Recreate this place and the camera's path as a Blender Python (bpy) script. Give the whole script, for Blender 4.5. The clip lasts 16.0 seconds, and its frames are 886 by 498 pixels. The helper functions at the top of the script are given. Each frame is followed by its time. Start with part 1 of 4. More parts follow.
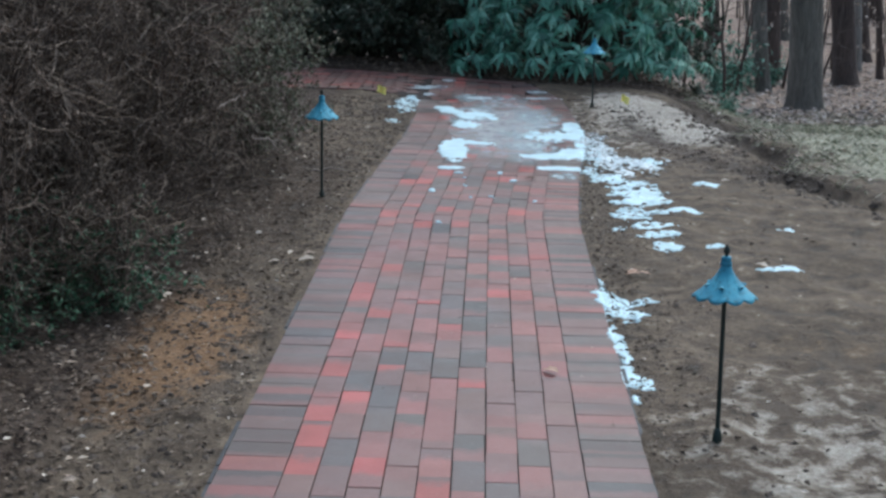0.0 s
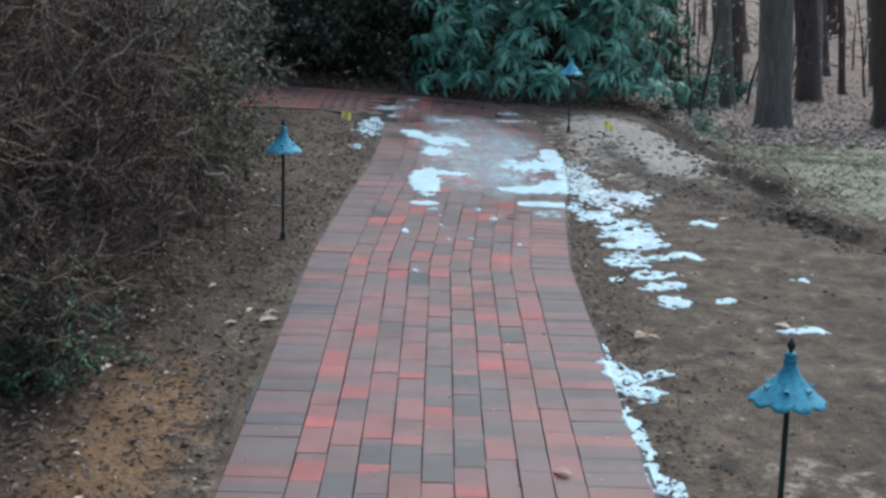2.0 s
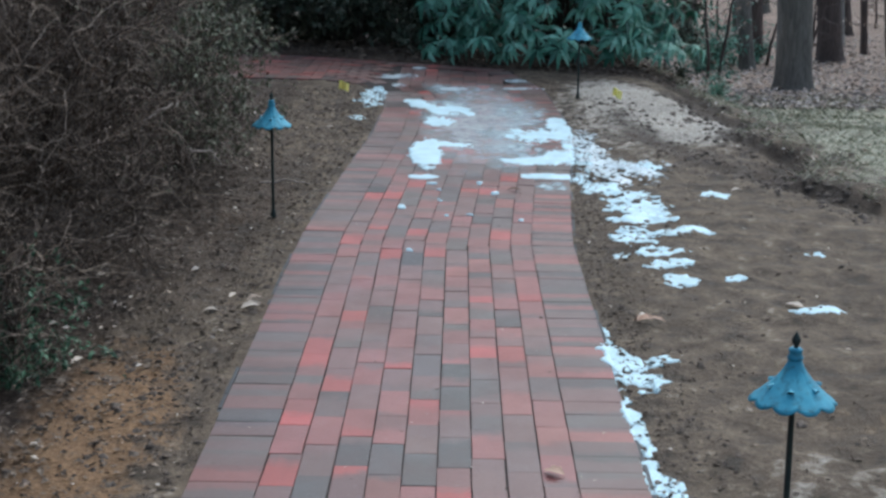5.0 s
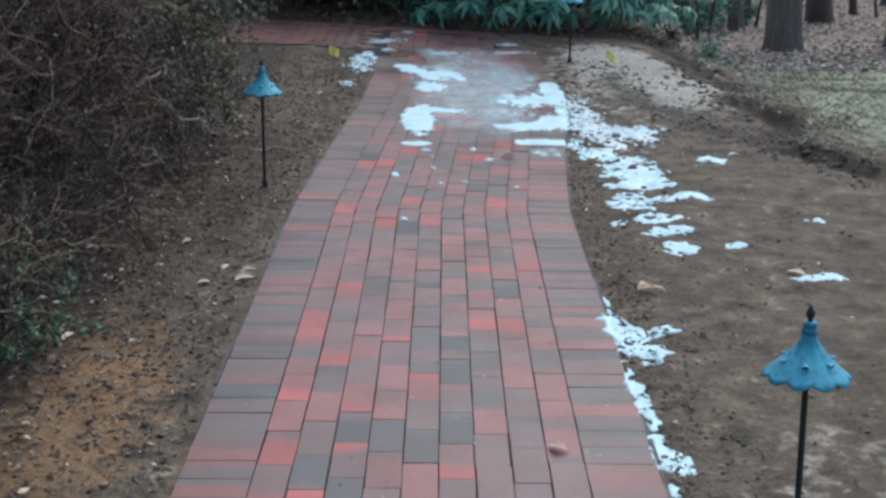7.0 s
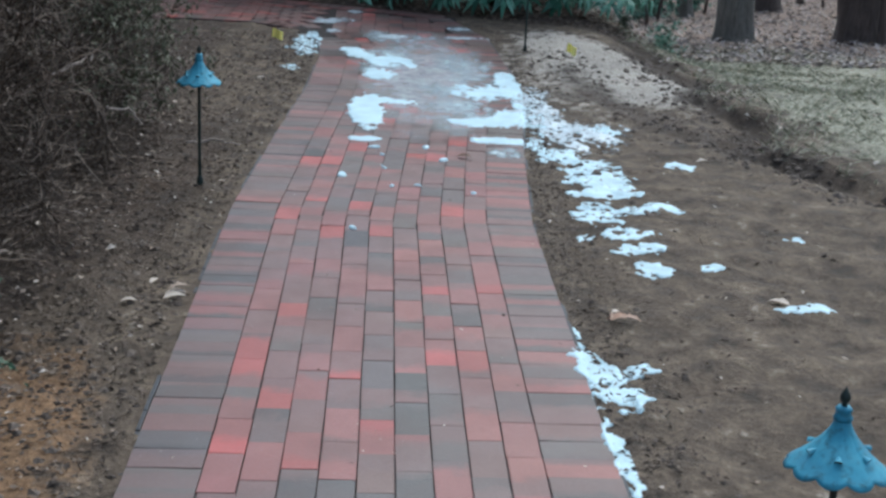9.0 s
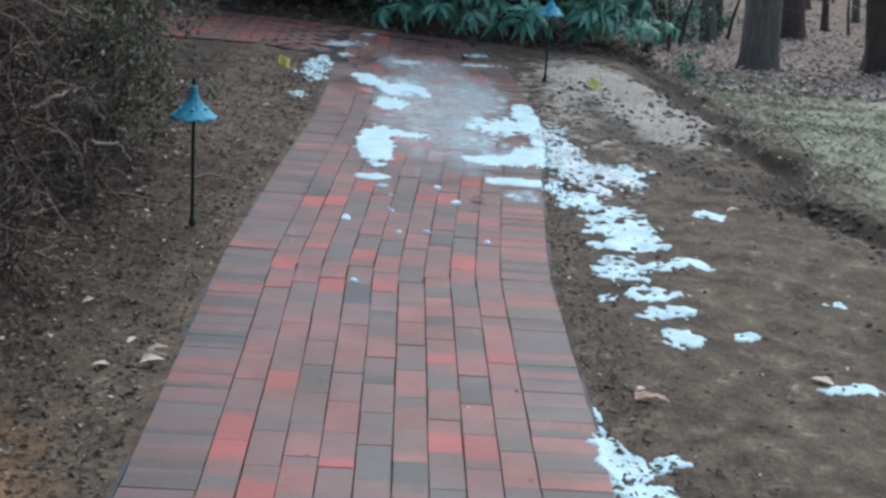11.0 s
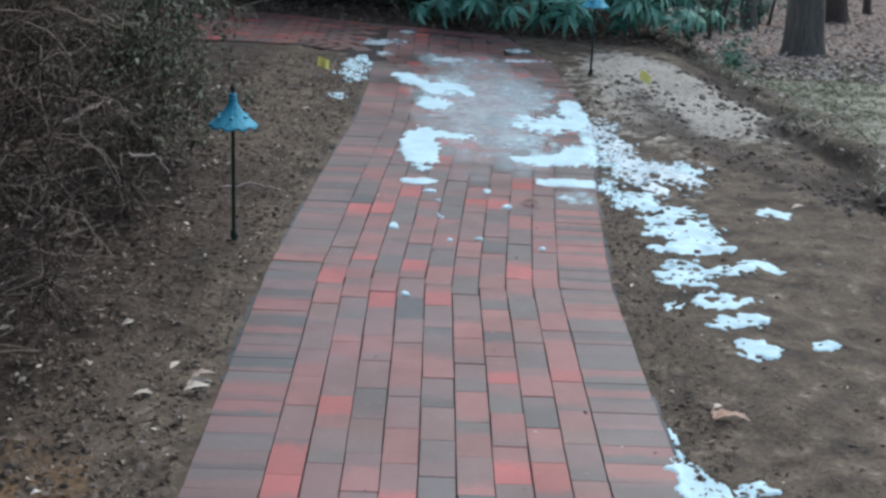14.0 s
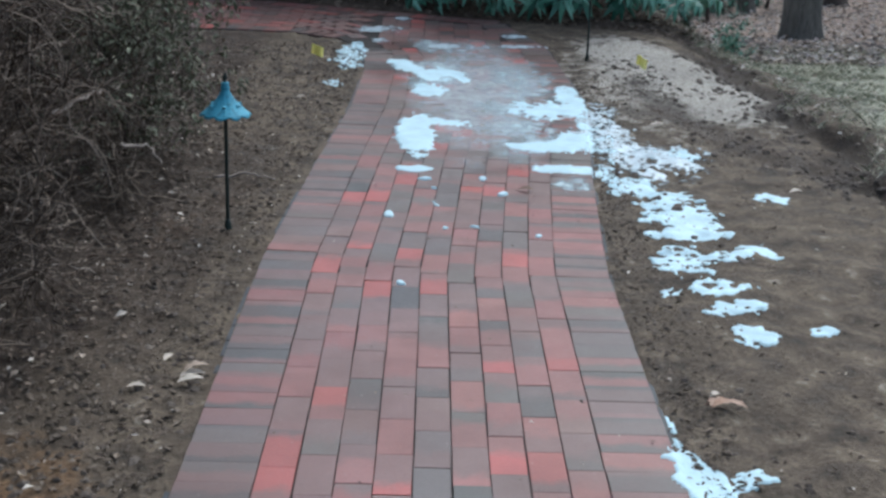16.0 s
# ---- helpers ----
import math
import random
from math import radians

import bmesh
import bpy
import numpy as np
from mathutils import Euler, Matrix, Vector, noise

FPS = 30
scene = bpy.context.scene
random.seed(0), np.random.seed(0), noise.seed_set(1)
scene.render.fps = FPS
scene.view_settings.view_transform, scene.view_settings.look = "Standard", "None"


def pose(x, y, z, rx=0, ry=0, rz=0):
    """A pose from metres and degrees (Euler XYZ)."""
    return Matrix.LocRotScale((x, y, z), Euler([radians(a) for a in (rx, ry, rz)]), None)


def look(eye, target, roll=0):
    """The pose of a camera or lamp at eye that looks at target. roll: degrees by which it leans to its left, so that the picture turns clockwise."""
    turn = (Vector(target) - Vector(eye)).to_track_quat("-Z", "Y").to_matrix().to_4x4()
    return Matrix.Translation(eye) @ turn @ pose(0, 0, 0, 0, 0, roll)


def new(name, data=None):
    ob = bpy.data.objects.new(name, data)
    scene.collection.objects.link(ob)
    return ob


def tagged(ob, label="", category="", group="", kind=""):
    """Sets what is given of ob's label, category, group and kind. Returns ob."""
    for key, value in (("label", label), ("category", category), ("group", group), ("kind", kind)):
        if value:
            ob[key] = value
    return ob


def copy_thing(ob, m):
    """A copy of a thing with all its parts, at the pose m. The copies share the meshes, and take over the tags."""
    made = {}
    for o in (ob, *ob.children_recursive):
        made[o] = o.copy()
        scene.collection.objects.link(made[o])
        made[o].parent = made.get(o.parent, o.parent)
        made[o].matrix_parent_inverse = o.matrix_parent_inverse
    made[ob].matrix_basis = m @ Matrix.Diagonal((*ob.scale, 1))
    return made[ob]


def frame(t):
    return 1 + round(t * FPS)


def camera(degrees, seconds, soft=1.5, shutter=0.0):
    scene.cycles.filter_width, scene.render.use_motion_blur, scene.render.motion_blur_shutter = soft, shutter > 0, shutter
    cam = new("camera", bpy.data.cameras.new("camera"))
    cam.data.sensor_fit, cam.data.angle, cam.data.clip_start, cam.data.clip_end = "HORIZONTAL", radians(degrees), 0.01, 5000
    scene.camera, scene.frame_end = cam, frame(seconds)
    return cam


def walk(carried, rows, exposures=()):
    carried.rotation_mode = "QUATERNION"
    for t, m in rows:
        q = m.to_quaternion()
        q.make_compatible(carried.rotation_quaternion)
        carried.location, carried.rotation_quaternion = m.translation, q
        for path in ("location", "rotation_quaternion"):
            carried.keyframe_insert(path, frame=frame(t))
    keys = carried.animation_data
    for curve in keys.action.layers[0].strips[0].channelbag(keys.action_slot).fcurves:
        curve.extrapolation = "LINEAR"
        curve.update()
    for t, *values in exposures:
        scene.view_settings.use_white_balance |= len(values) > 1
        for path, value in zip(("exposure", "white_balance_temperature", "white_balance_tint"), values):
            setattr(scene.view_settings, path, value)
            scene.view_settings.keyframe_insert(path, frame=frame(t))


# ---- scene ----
cam = camera(38.5, 16.0, 2.8)
PATH = [
    (0, (0.129, -2.632, 1.614), (0.065, -0.699, 1.104), 1.0),
    (0.5, (0.141, -2.418, 1.619), (0.089, -0.5, 1.053), 0.5),
    (1, (0.04, -2.166, 1.628), (0.08, -0.232, 1.12), 0.6),
    (1.5, (-0.03, -2.021, 1.629), (0.066, -0.094, 1.104), 1.0),
    (2, (-0.031, -1.866, 1.636), (-0.017, 0.071, 1.138), 1.7),
    (2.5, (0.022, -1.711, 1.63), (-0.011, 0.232, 1.156), 2.0),
    (3, (0.07, -1.592, 1.615), (0.038, 0.35, 1.137), 1.7),
    (3.5, (0.092, -1.552, 1.608), (0.079, 0.376, 1.074), 1.7),
    (3.7, (0.092, -1.539, 1.604), (0.098, 0.387, 1.063), 1.4),
    (5.8, (0.103, -1.602, 1.627), (0.056, 0.314, 1.057), -0.1),
    (6, (0.109, -1.606, 1.611), (0.07, 0.301, 1.007), -0.6),
    (6.5, (0.101, -1.601, 1.636), (0.151, 0.31, 1.05), 0.5),
    (7, (0.055, -1.48, 1.616), (0.056, 0.426, 1.011), 0.4),
    (7.5, (0.004, -1.372, 1.656), (0.093, 0.544, 1.089), 0.8),
    (8, (-0.04, -1.279, 1.63), (0.119, 0.623, 1.035), 0.9),
    (8.2, (-0.052, -1.233, 1.628), (0.088, 0.662, 1.006), 1.6),
    (10.3, (0.053, -0.583, 1.633), (0.178, 1.305, 0.985), 4.2),
    (10.5, (0.03, -0.557, 1.629), (0.164, 1.333, 0.989), 4.3),
    (11, (0.011, -0.511, 1.646), (0.094, 1.387, 1.023), 4.1),
    (11.5, (-0.012, -0.462, 1.649), (0.103, 1.429, 1.009), 4.0),
    (12, (-0.037, -0.391, 1.638), (0.051, 1.499, 0.991), 3.5),
    (12.5, (-0.055, -0.331, 1.619), (0.009, 1.554, 0.953), 2.2),
    (13, (-0.068, -0.287, 1.622), (-0.052, 1.602, 0.965), 2.2),
    (13.5, (-0.056, -0.245, 1.623), (-0.08, 1.661, 1.019), 2.4),
    (14, (-0.047, -0.253, 1.619), (-0.022, 1.644, 0.984), 2.2),
    (14.5, (-0.052, -0.237, 1.62), (-0.054, 1.657, 0.977), 1.4),
    (15, (-0.022, -0.223, 1.616), (0.005, 1.665, 0.956), 1.1),
    (15.5, (-0.037, -0.202, 1.617), (-0.032, 1.688, 0.963), 1.7),
    (16, (-0.03, -0.22, 1.616), (-0.004, 1.669, 0.961), 1.7),
]
EXPOSURES = [(0.0, 0.58, 5700.0, 2.0), (16.0, 0.58, 5700.0, 2.0)]
walk(cam, [(t, look(eye, target, roll)) for t, eye, target, roll in PATH], EXPOSURES)

# ---- world and light: an overcast winter evening ----
SUN_ELEVATION, SUN_TURN = 52.0, 25.0
world = bpy.data.worlds.new("overcast_sky")
scene.world = world
world.use_nodes = True
wn = world.node_tree
for n in list(wn.nodes):
    wn.nodes.remove(n)
w_out = wn.nodes.new("ShaderNodeOutputWorld")
w_bg = wn.nodes.new("ShaderNodeBackground")
w_sky = wn.nodes.new("ShaderNodeTexSky")
w_sky.sky_type = "NISHITA"
w_sky.sun_disc = False
w_sky.sun_elevation = radians(SUN_ELEVATION)
w_sky.sun_rotation = radians(SUN_TURN)
w_sky.air_density = 1.0
w_sky.dust_density = 4.0
w_sky.ozone_density = 1.0
w_hsv = wn.nodes.new("ShaderNodeHueSaturation")
w_hsv.inputs["Saturation"].default_value = 0.68
w_bg.inputs["Strength"].default_value = 0.15
wn.links.new(w_sky.outputs[0], w_hsv.inputs["Color"])
wn.links.new(w_hsv.outputs[0], w_bg.inputs["Color"])
wn.links.new(w_bg.outputs[0], w_out.inputs[0])

sun_data = bpy.data.lights.new("sun", "SUN")
sun_data.energy = 0.7
sun_data.angle = radians(40)
sun_data.color = (1.0, 0.98, 0.96)
sun = new("sun", sun_data)
_a = radians(SUN_TURN)
sun.matrix_world = look((0, 0, 0), (-math.sin(_a) * math.cos(radians(SUN_ELEVATION)), -math.cos(_a) * math.cos(radians(SUN_ELEVATION)),
                                    -math.sin(radians(SUN_ELEVATION))))

rng = np.random.default_rng(7)


# ---- materials ----
def material(name, rough=0.8):
    m = bpy.data.materials.new(name)
    m.use_nodes = True
    nt = m.node_tree
    b = nt.nodes["Principled BSDF"]
    b.inputs["Roughness"].default_value = rough
    return m, nt, b


def noise_tex(nt, scale, detail=6.0, rough=0.6, vec=None, dist=0.0):
    n = nt.nodes.new("ShaderNodeTexNoise")
    n.inputs["Scale"].default_value = scale
    n.inputs["Detail"].default_value = detail
    n.inputs["Roughness"].default_value = rough
    n.inputs["Distortion"].default_value = dist
    if vec is None:
        vec = nt.nodes.new("ShaderNodeNewGeometry").outputs["Position"]
    nt.links.new(vec, n.inputs["Vector"])
    return n.outputs["Fac"]


def ramp(nt, fac, stops):
    r = nt.nodes.new("ShaderNodeValToRGB")
    while len(r.color_ramp.elements) < len(stops):
        r.color_ramp.elements.new(0.5)
    for e, (p, c) in zip(r.color_ramp.elements, stops):
        e.position = p
        e.color = (*c, 1) if len(c) == 3 else c
    nt.links.new(fac, r.inputs["Fac"])
    return r.outputs["Color"]


def mix(nt, fac, a, b, mode="MIX"):
    n = nt.nodes.new("ShaderNodeMix")
    n.data_type = "RGBA"
    n.blend_type = mode
    for sock, v in ((n.inputs[0], fac), (n.inputs[6], a), (n.inputs[7], b)):
        if isinstance(v, (int, float)):
            sock.default_value = v
        elif isinstance(v, tuple):
            sock.default_value = (*v, 1)
        else:
            nt.links.new(v, sock)
    return n.outputs[2]


def math_node(nt, op, a, b=0.0):
    n = nt.nodes.new("ShaderNodeMath")
    n.operation = op
    for sock, v in zip(n.inputs, (a, b)):
        if isinstance(v, (int, float)):
            sock.default_value = v
        else:
            nt.links.new(v, sock)
    return n.outputs[0]


def bump(nt, b, height, strength=0.4, distance=0.01):
    n = nt.nodes.new("ShaderNodeBump")
    n.inputs["Strength"].default_value = strength
    n.inputs["Distance"].default_value = distance
    nt.links.new(height, n.inputs["Height"])
    nt.links.new(n.outputs[0], b.inputs["Normal"])


def attribute(nt, name, socket="Fac"):
    n = nt.nodes.new("ShaderNodeAttribute")
    n.attribute_name = name
    return n.outputs[socket]


def varied(name, colours, rough=0.8, scale=30.0, grain=0.35, bump_d=0.002, per_island=True, spec=0.3):
    """A matt surface whose pieces differ in colour, with fine grain."""
    m, nt, b = material(name, rough)
    geo = nt.nodes.new("ShaderNodeNewGeometry")
    if per_island:
        fac = geo.outputs["Random Per Island"]
    else:
        fac = noise_tex(nt, scale * 0.15, 3)
    stops = [((i + 0.5) / len(colours), c) for i, c in enumerate(colours)]
    col = ramp(nt, fac, stops)
    g = noise_tex(nt, scale, 8, 0.65)
    col = mix(nt, grain, col, ramp(nt, g, [(0.3, (0.25, 0.25, 0.25)), (0.7, (1.5, 1.5, 1.5))]), "MULTIPLY")
    nt.links.new(col, b.inputs["Base Color"])
    b.inputs["Specular IOR Level"].default_value = spec
    if bump_d:
        bump(nt, b, g, 0.5, bump_d)
    return m


def make_ground():
    m, nt, b = material("soil", 0.9)
    b.inputs["Specular IOR Level"].default_value = 0.2
    fine, mid, big = noise_tex(nt, 55, 8, 0.7), noise_tex(nt, 9, 6, 0.6), noise_tex(nt, 1.6, 4, 0.55)
    tiny = noise_tex(nt, 22, 10, 0.8)
    lump = noise_tex(nt, 4.5, 7, 0.68)
    soil = ramp(nt, mid, [(0.25, (0.060, 0.045, 0.033)), (0.5, (0.130, 0.102, 0.076)), (0.75, (0.205, 0.166, 0.126))])
    soil = mix(nt, 0.8, soil, ramp(nt, lump, [(0.36, (0.42, 0.40, 0.38)), (0.46, (0.95, 0.95, 0.95)), (0.64, (1.22, 1.22, 1.2))]), "MULTIPLY")
    soil = mix(nt, 0.55, soil, ramp(nt, fine, [(0.3, (0.35, 0.33, 0.31)), (0.7, (1.55, 1.5, 1.45))]), "MULTIPLY")
    clay = ramp(nt, fine, [(0.3, (0.12, 0.07, 0.04)), (0.7, (0.32, 0.20, 0.11))])
    straw = ramp(nt, fine, [(0.3, (0.24, 0.21, 0.18)), (0.52, (0.40, 0.365, 0.315)), (0.75, (0.60, 0.56, 0.50))])
    grass = ramp(nt, tiny, [(0.33, (0.16, 0.155, 0.11)), (0.5, (0.33, 0.32, 0.24)), (0.68, (0.56, 0.53, 0.44))])
    litter = ramp(nt, tiny, [(0.36, (0.08, 0.056, 0.044)), (0.5, (0.26, 0.19, 0.15)), (0.64, (0.55, 0.44, 0.37))])
    # mulch of the beds; its dark tone also paints shade under the hedge
    mulch_shade = ramp(nt, tiny, [(0.38, (0.020, 0.014, 0.011)), (0.5, (0.060, 0.043, 0.033)), (0.66, (0.165, 0.128, 0.10))])

    def zone(name, spread=0.5):
        a = math_node(nt, "ADD", attribute(nt, name), math_node(nt, "MULTIPLY", math_node(nt, "SUBTRACT", mid, 0.5), spread * 2.4))
        return ramp(nt, a, [(0.30, (0, 0, 0)), (0.72, (1, 1, 1))])

    col = mix(nt, zone("clay", 0.7), soil, clay)
    col = mix(nt, zone("straw", 1.0), col, straw)
    col = mix(nt, zone("grass", 0.5), col, grass)
    col = mix(nt, zone("litter", 0.3), col, litter)
    col = mix(nt, zone("mulch_shade", 0.3), col, mulch_shade)
    col = mix(nt, math_node(nt, "MULTIPLY", zone("dark_soil", 0.5), 0.8), col, ramp(nt, fine, [(0.3, (0.022, 0.016, 0.013)), (0.7, (0.085, 0.066, 0.052))]))
    col = mix(nt, 0.35, col, ramp(nt, big, [(0.3, (0.45, 0.45, 0.45)), (0.7, (1.35, 1.35, 1.35))]), "MULTIPLY")
    nt.links.new(col, b.inputs["Base Color"])
    nt.links.new(ramp(nt, mid, [(0.3, (0.55, 0.55, 0.55)), (0.6, (0.95, 0.95, 0.95))]), b.inputs["Roughness"])
    bump(nt, b, math_node(nt, "ADD", math_node(nt, "ADD", fine, mid), lump), 0.9, 0.016)
    return m


def make_brick(joined):
    """Flash-fired clay: each paver runs from one tone to another along its bed, with a soft, uneven border."""
    m, nt, b = material("paver_joined" if joined else "paver", 0.55)
    if joined:
        base, along, toss = attribute(nt, "tone", "Color"), attribute(nt, "along"), attribute(nt, "toss")
    else:
        info = nt.nodes.new("ShaderNodeObjectInfo")
        base, toss = info.outputs["Color"], info.outputs["Random"]
        sep = nt.nodes.new("ShaderNodeSeparateXYZ")
        nt.links.new(nt.nodes.new("ShaderNodeTexCoord").outputs["Generated"], sep.inputs[0])
        along = sep.outputs["Y"]
    fine, mid, big = noise_tex(nt, 120, 8, 0.7), noise_tex(nt, 14, 5, 0.6), noise_tex(nt, 2.2, 4, 0.6)
    toss2 = math_node(nt, "FRACT", math_node(nt, "MULTIPLY", toss, 7.31))
    # the way the flash runs, where it ends and how far it goes differ from paver to paver
    turned = math_node(nt, "ABSOLUTE", math_node(nt, "SUBTRACT", along, math_node(nt, "ROUND", toss)))
    edge = math_node(nt, "ADD", math_node(nt, "ADD", turned, math_node(nt, "MULTIPLY", math_node(nt, "SUBTRACT", toss2, 0.5), 0.7)),
                     math_node(nt, "MULTIPLY", math_node(nt, "SUBTRACT", mid, 0.5), 0.7))
    flash = ramp(nt, edge, [(0.42, (0, 0, 0)), (0.68, (0.85, 0.85, 0.85))])
    other = ramp(nt, math_node(nt, "FRACT", math_node(nt, "MULTIPLY", toss, 3.77)),
                 [(0.10, (0.076, 0.061, 0.060)), (0.35, (0.150, 0.073, 0.066)), (0.6, (0.112, 0.074, 0.068)), (0.9, (0.210, 0.069, 0.061))])
    col = mix(nt, flash, base, other)
    col = mix(nt, ramp(nt, big, [(0.42, (0, 0, 0)), (0.68, (0.45, 0.45, 0.45))]), col, (0.135, 0.080, 0.072))
    col = mix(nt, 0.40, col, ramp(nt, fine, [(0.3, (0.6, 0.6, 0.6)), (0.7, (1.35, 1.35, 1.35))]), "MULTIPLY")
    speck = ramp(nt, noise_tex(nt, 60, 3, 0.5), [(0.70, (0, 0, 0)), (0.74, (1, 1, 1))])
    col = mix(nt, math_node(nt, "MULTIPLY", speck, 0.3), col, (0.32, 0.28, 0.27))
    nt.links.new(col, b.inputs["Base Color"])
    nt.links.new(ramp(nt, big, [(0.35, (0.34, 0.34, 0.34)), (0.65, (0.58, 0.58, 0.58))]), b.inputs["Roughness"])
    b.inputs["Specular IOR Level"].default_value = 0.5
    bump(nt, b, math_node(nt, "ADD", fine, mid), 0.4, 0.002)
    return m


def make_snow():
    m, nt, b = material("crusted_snow", 0.5)
    f = noise_tex(nt, 45, 8, 0.7)
    g = noise_tex(nt, 9, 5, 0.6)
    col = ramp(nt, g, [(0.3, (0.38, 0.535, 0.59)), (0.6, (0.52, 0.70, 0.765))])
    dirt = ramp(nt, f, [(0.26, (1, 1, 1)), (0.36, (0, 0, 0))])
    col = mix(nt, math_node(nt, "MULTIPLY", dirt, 0.6), col, (0.22, 0.19, 0.17))
    nt.links.new(col, b.inputs["Base Color"])
    bump(nt, b, f, 0.6, 0.006)
    return m


def make_film(name, lo, hi, pale, dull):
    """A thin melting film, and the painted sheen of the far paving: where it has gone, what lies under it shows
    through.
    """
    m, nt, b = material(name, 0.38)
    mp = nt.nodes.new("ShaderNodeMapping")
    mp.inputs["Scale"].default_value = (0.75, 0.5, 1.0)
    nt.links.new(nt.nodes.new("ShaderNodeNewGeometry").outputs["Position"], mp.inputs["Vector"])
    f = noise_tex(nt, 20, 8, 0.75, mp.outputs[0])
    g = noise_tex(nt, 6, 5, 0.65, mp.outputs[0])
    nt.links.new(ramp(nt, f, [(0.3, dull), (0.65, pale)]), b.inputs["Base Color"])
    cover = math_node(nt, "ADD", math_node(nt, "MULTIPLY", f, 0.6), math_node(nt, "MULTIPLY", g, 0.6))
    cover = math_node(nt, "MULTIPLY", cover, attribute(nt, "depth"))
    nt.links.new(ramp(nt, cover, [(lo, (0, 0, 0)), (hi, (0.92, 0.92, 0.92))]), b.inputs["Alpha"])
    bump(nt, b, f, 0.4, 0.004)
    return m


def make_verdigris():
    m, nt, b = material("verdigris", 0.55)
    f, g = noise_tex(nt, 60, 6, 0.6), noise_tex(nt, 14, 4, 0.6)
    col = ramp(nt, g, [(0.3, (0.030, 0.19, 0.29)), (0.55, (0.060, 0.31, 0.43)), (0.75, (0.115, 0.40, 0.51))])
    col = mix(nt, ramp(nt, f, [(0.50, (0, 0, 0)), (0.66, (0.8, 0.8, 0.8))]), col, (0.03, 0.13, 0.17))
    nt.links.new(col, b.inputs["Base Color"])
    b.inputs["Metallic"].default_value = 0.15
    bump(nt, b, f, 0.3, 0.002)
    return m


def make_bark(name, dark, light, scale=9.0):
    m, nt, b = material(name, 0.9)
    tc = nt.nodes.new("ShaderNodeTexCoord")
    mp = nt.nodes.new("ShaderNodeMapping")
    mp.inputs["Scale"].default_value = (1, 1, 0.16)
    nt.links.new(tc.outputs["Object"], mp.inputs["Vector"])
    f = noise_tex(nt, scale * 2.2, 8, 0.7, mp.outputs[0], 1.0)
    g = noise_tex(nt, 1.3, 4, 0.6)
    col = ramp(nt, f, [(0.3, dark), (0.7, light)])
    col = mix(nt, 0.5, col, ramp(nt, g, [(0.3, (0.5, 0.5, 0.5)), (0.7, (1.4, 1.4, 1.4))]), "MULTIPLY")
    nt.links.new(col, b.inputs["Base Color"])
    bump(nt, b, f, 0.9, 0.03)
    return m


M_GROUND = make_ground()
M_BRICK, M_BRICK_J = make_brick(False), make_brick(True)
M_SNOW = make_snow()
M_ICE = make_film("thin_ice", 0.26, 0.52, (0.60, 0.71, 0.76), (0.36, 0.42, 0.46))
M_FROST = make_film("frost_film", 0.45, 0.82, (0.60, 0.76, 0.82), (0.52, 0.64, 0.69))
# pale see-through colour that paints in the far paving's sky sheen
M_SHEEN = make_film("painted_sheen", 0.25, 1.75, (0.66, 0.75, 0.79), (0.56, 0.62, 0.65))
M_VERDI = make_verdigris()
M_STAKE = varied("dark_green_metal", [(0.012, 0.022, 0.020), (0.02, 0.034, 0.03)], 0.5, 80, 0.4, 0.0008, False)
M_VENT_DARK = varied("vent_dark_paint", [(0.01, 0.014, 0.016), (0.015, 0.02, 0.022)], 0.8, 40, 0.3, 0, False)
M_SAND = varied("joint_sand", [(0.030, 0.025, 0.023), (0.065, 0.055, 0.050)], 0.95, 120, 0.5, 0.002, False)
M_EDGE = varied("edging_plastic", [(0.025, 0.028, 0.032), (0.065, 0.070, 0.080)], 0.5, 60, 0.5, 0.001, False)
M_YELLOW = varied("yellow_flag", [(0.92, 0.78, 0.14), (0.95, 0.85, 0.28)], 0.5, 50, 0.2, 0, False)
M_WIRE = varied("wire", [(0.12, 0.11, 0.10), (0.2, 0.18, 0.17)], 0.4, 80, 0.2, 0, False)
M_TWIG = varied("bare_twigs", [(0.035, 0.025, 0.019), (0.095, 0.070, 0.054), (0.32, 0.255, 0.20), (0.05, 0.036, 0.027)], 0.85, 90, 0.4, 0.001)
M_PALETWIG = varied("pale_dead_branch", [(0.24, 0.20, 0.17), (0.36, 0.31, 0.27)], 0.85, 90, 0.4, 0.001)
M_DEADLEAF = varied("dead_leaves", [(0.055, 0.040, 0.030), (0.10, 0.073, 0.055), (0.155, 0.115, 0.086), (0.12, 0.093, 0.072), (0.205, 0.160, 0.122)], 0.75, 60, 0.35, 0.001)
M_PALELEAF = varied("pale_dead_leaves", [(0.34, 0.26, 0.20), (0.50, 0.42, 0.34), (0.60, 0.54, 0.47)], 0.7, 60, 0.3, 0.001)
M_WOODLEAF = varied("faded_woodland_leaves", [(0.26, 0.22, 0.20), (0.36, 0.315, 0.285), (0.46, 0.41, 0.38), (0.18, 0.15, 0.13)], 0.8, 40, 0.3, 0.001)
M_CLOD = varied("soil_clods", [(0.065, 0.052, 0.043), (0.11, 0.088, 0.072), (0.165, 0.135, 0.112)], 0.95, 60, 0.5, 0.004)
M_RHODO = varied("rhododendron_leaf", [(0.028, 0.105, 0.070), (0.060, 0.195, 0.130), (0.105, 0.285, 0.195), (0.190, 0.390, 0.290)], 0.42, 40, 0.25, 0.0005, spec=0.5)
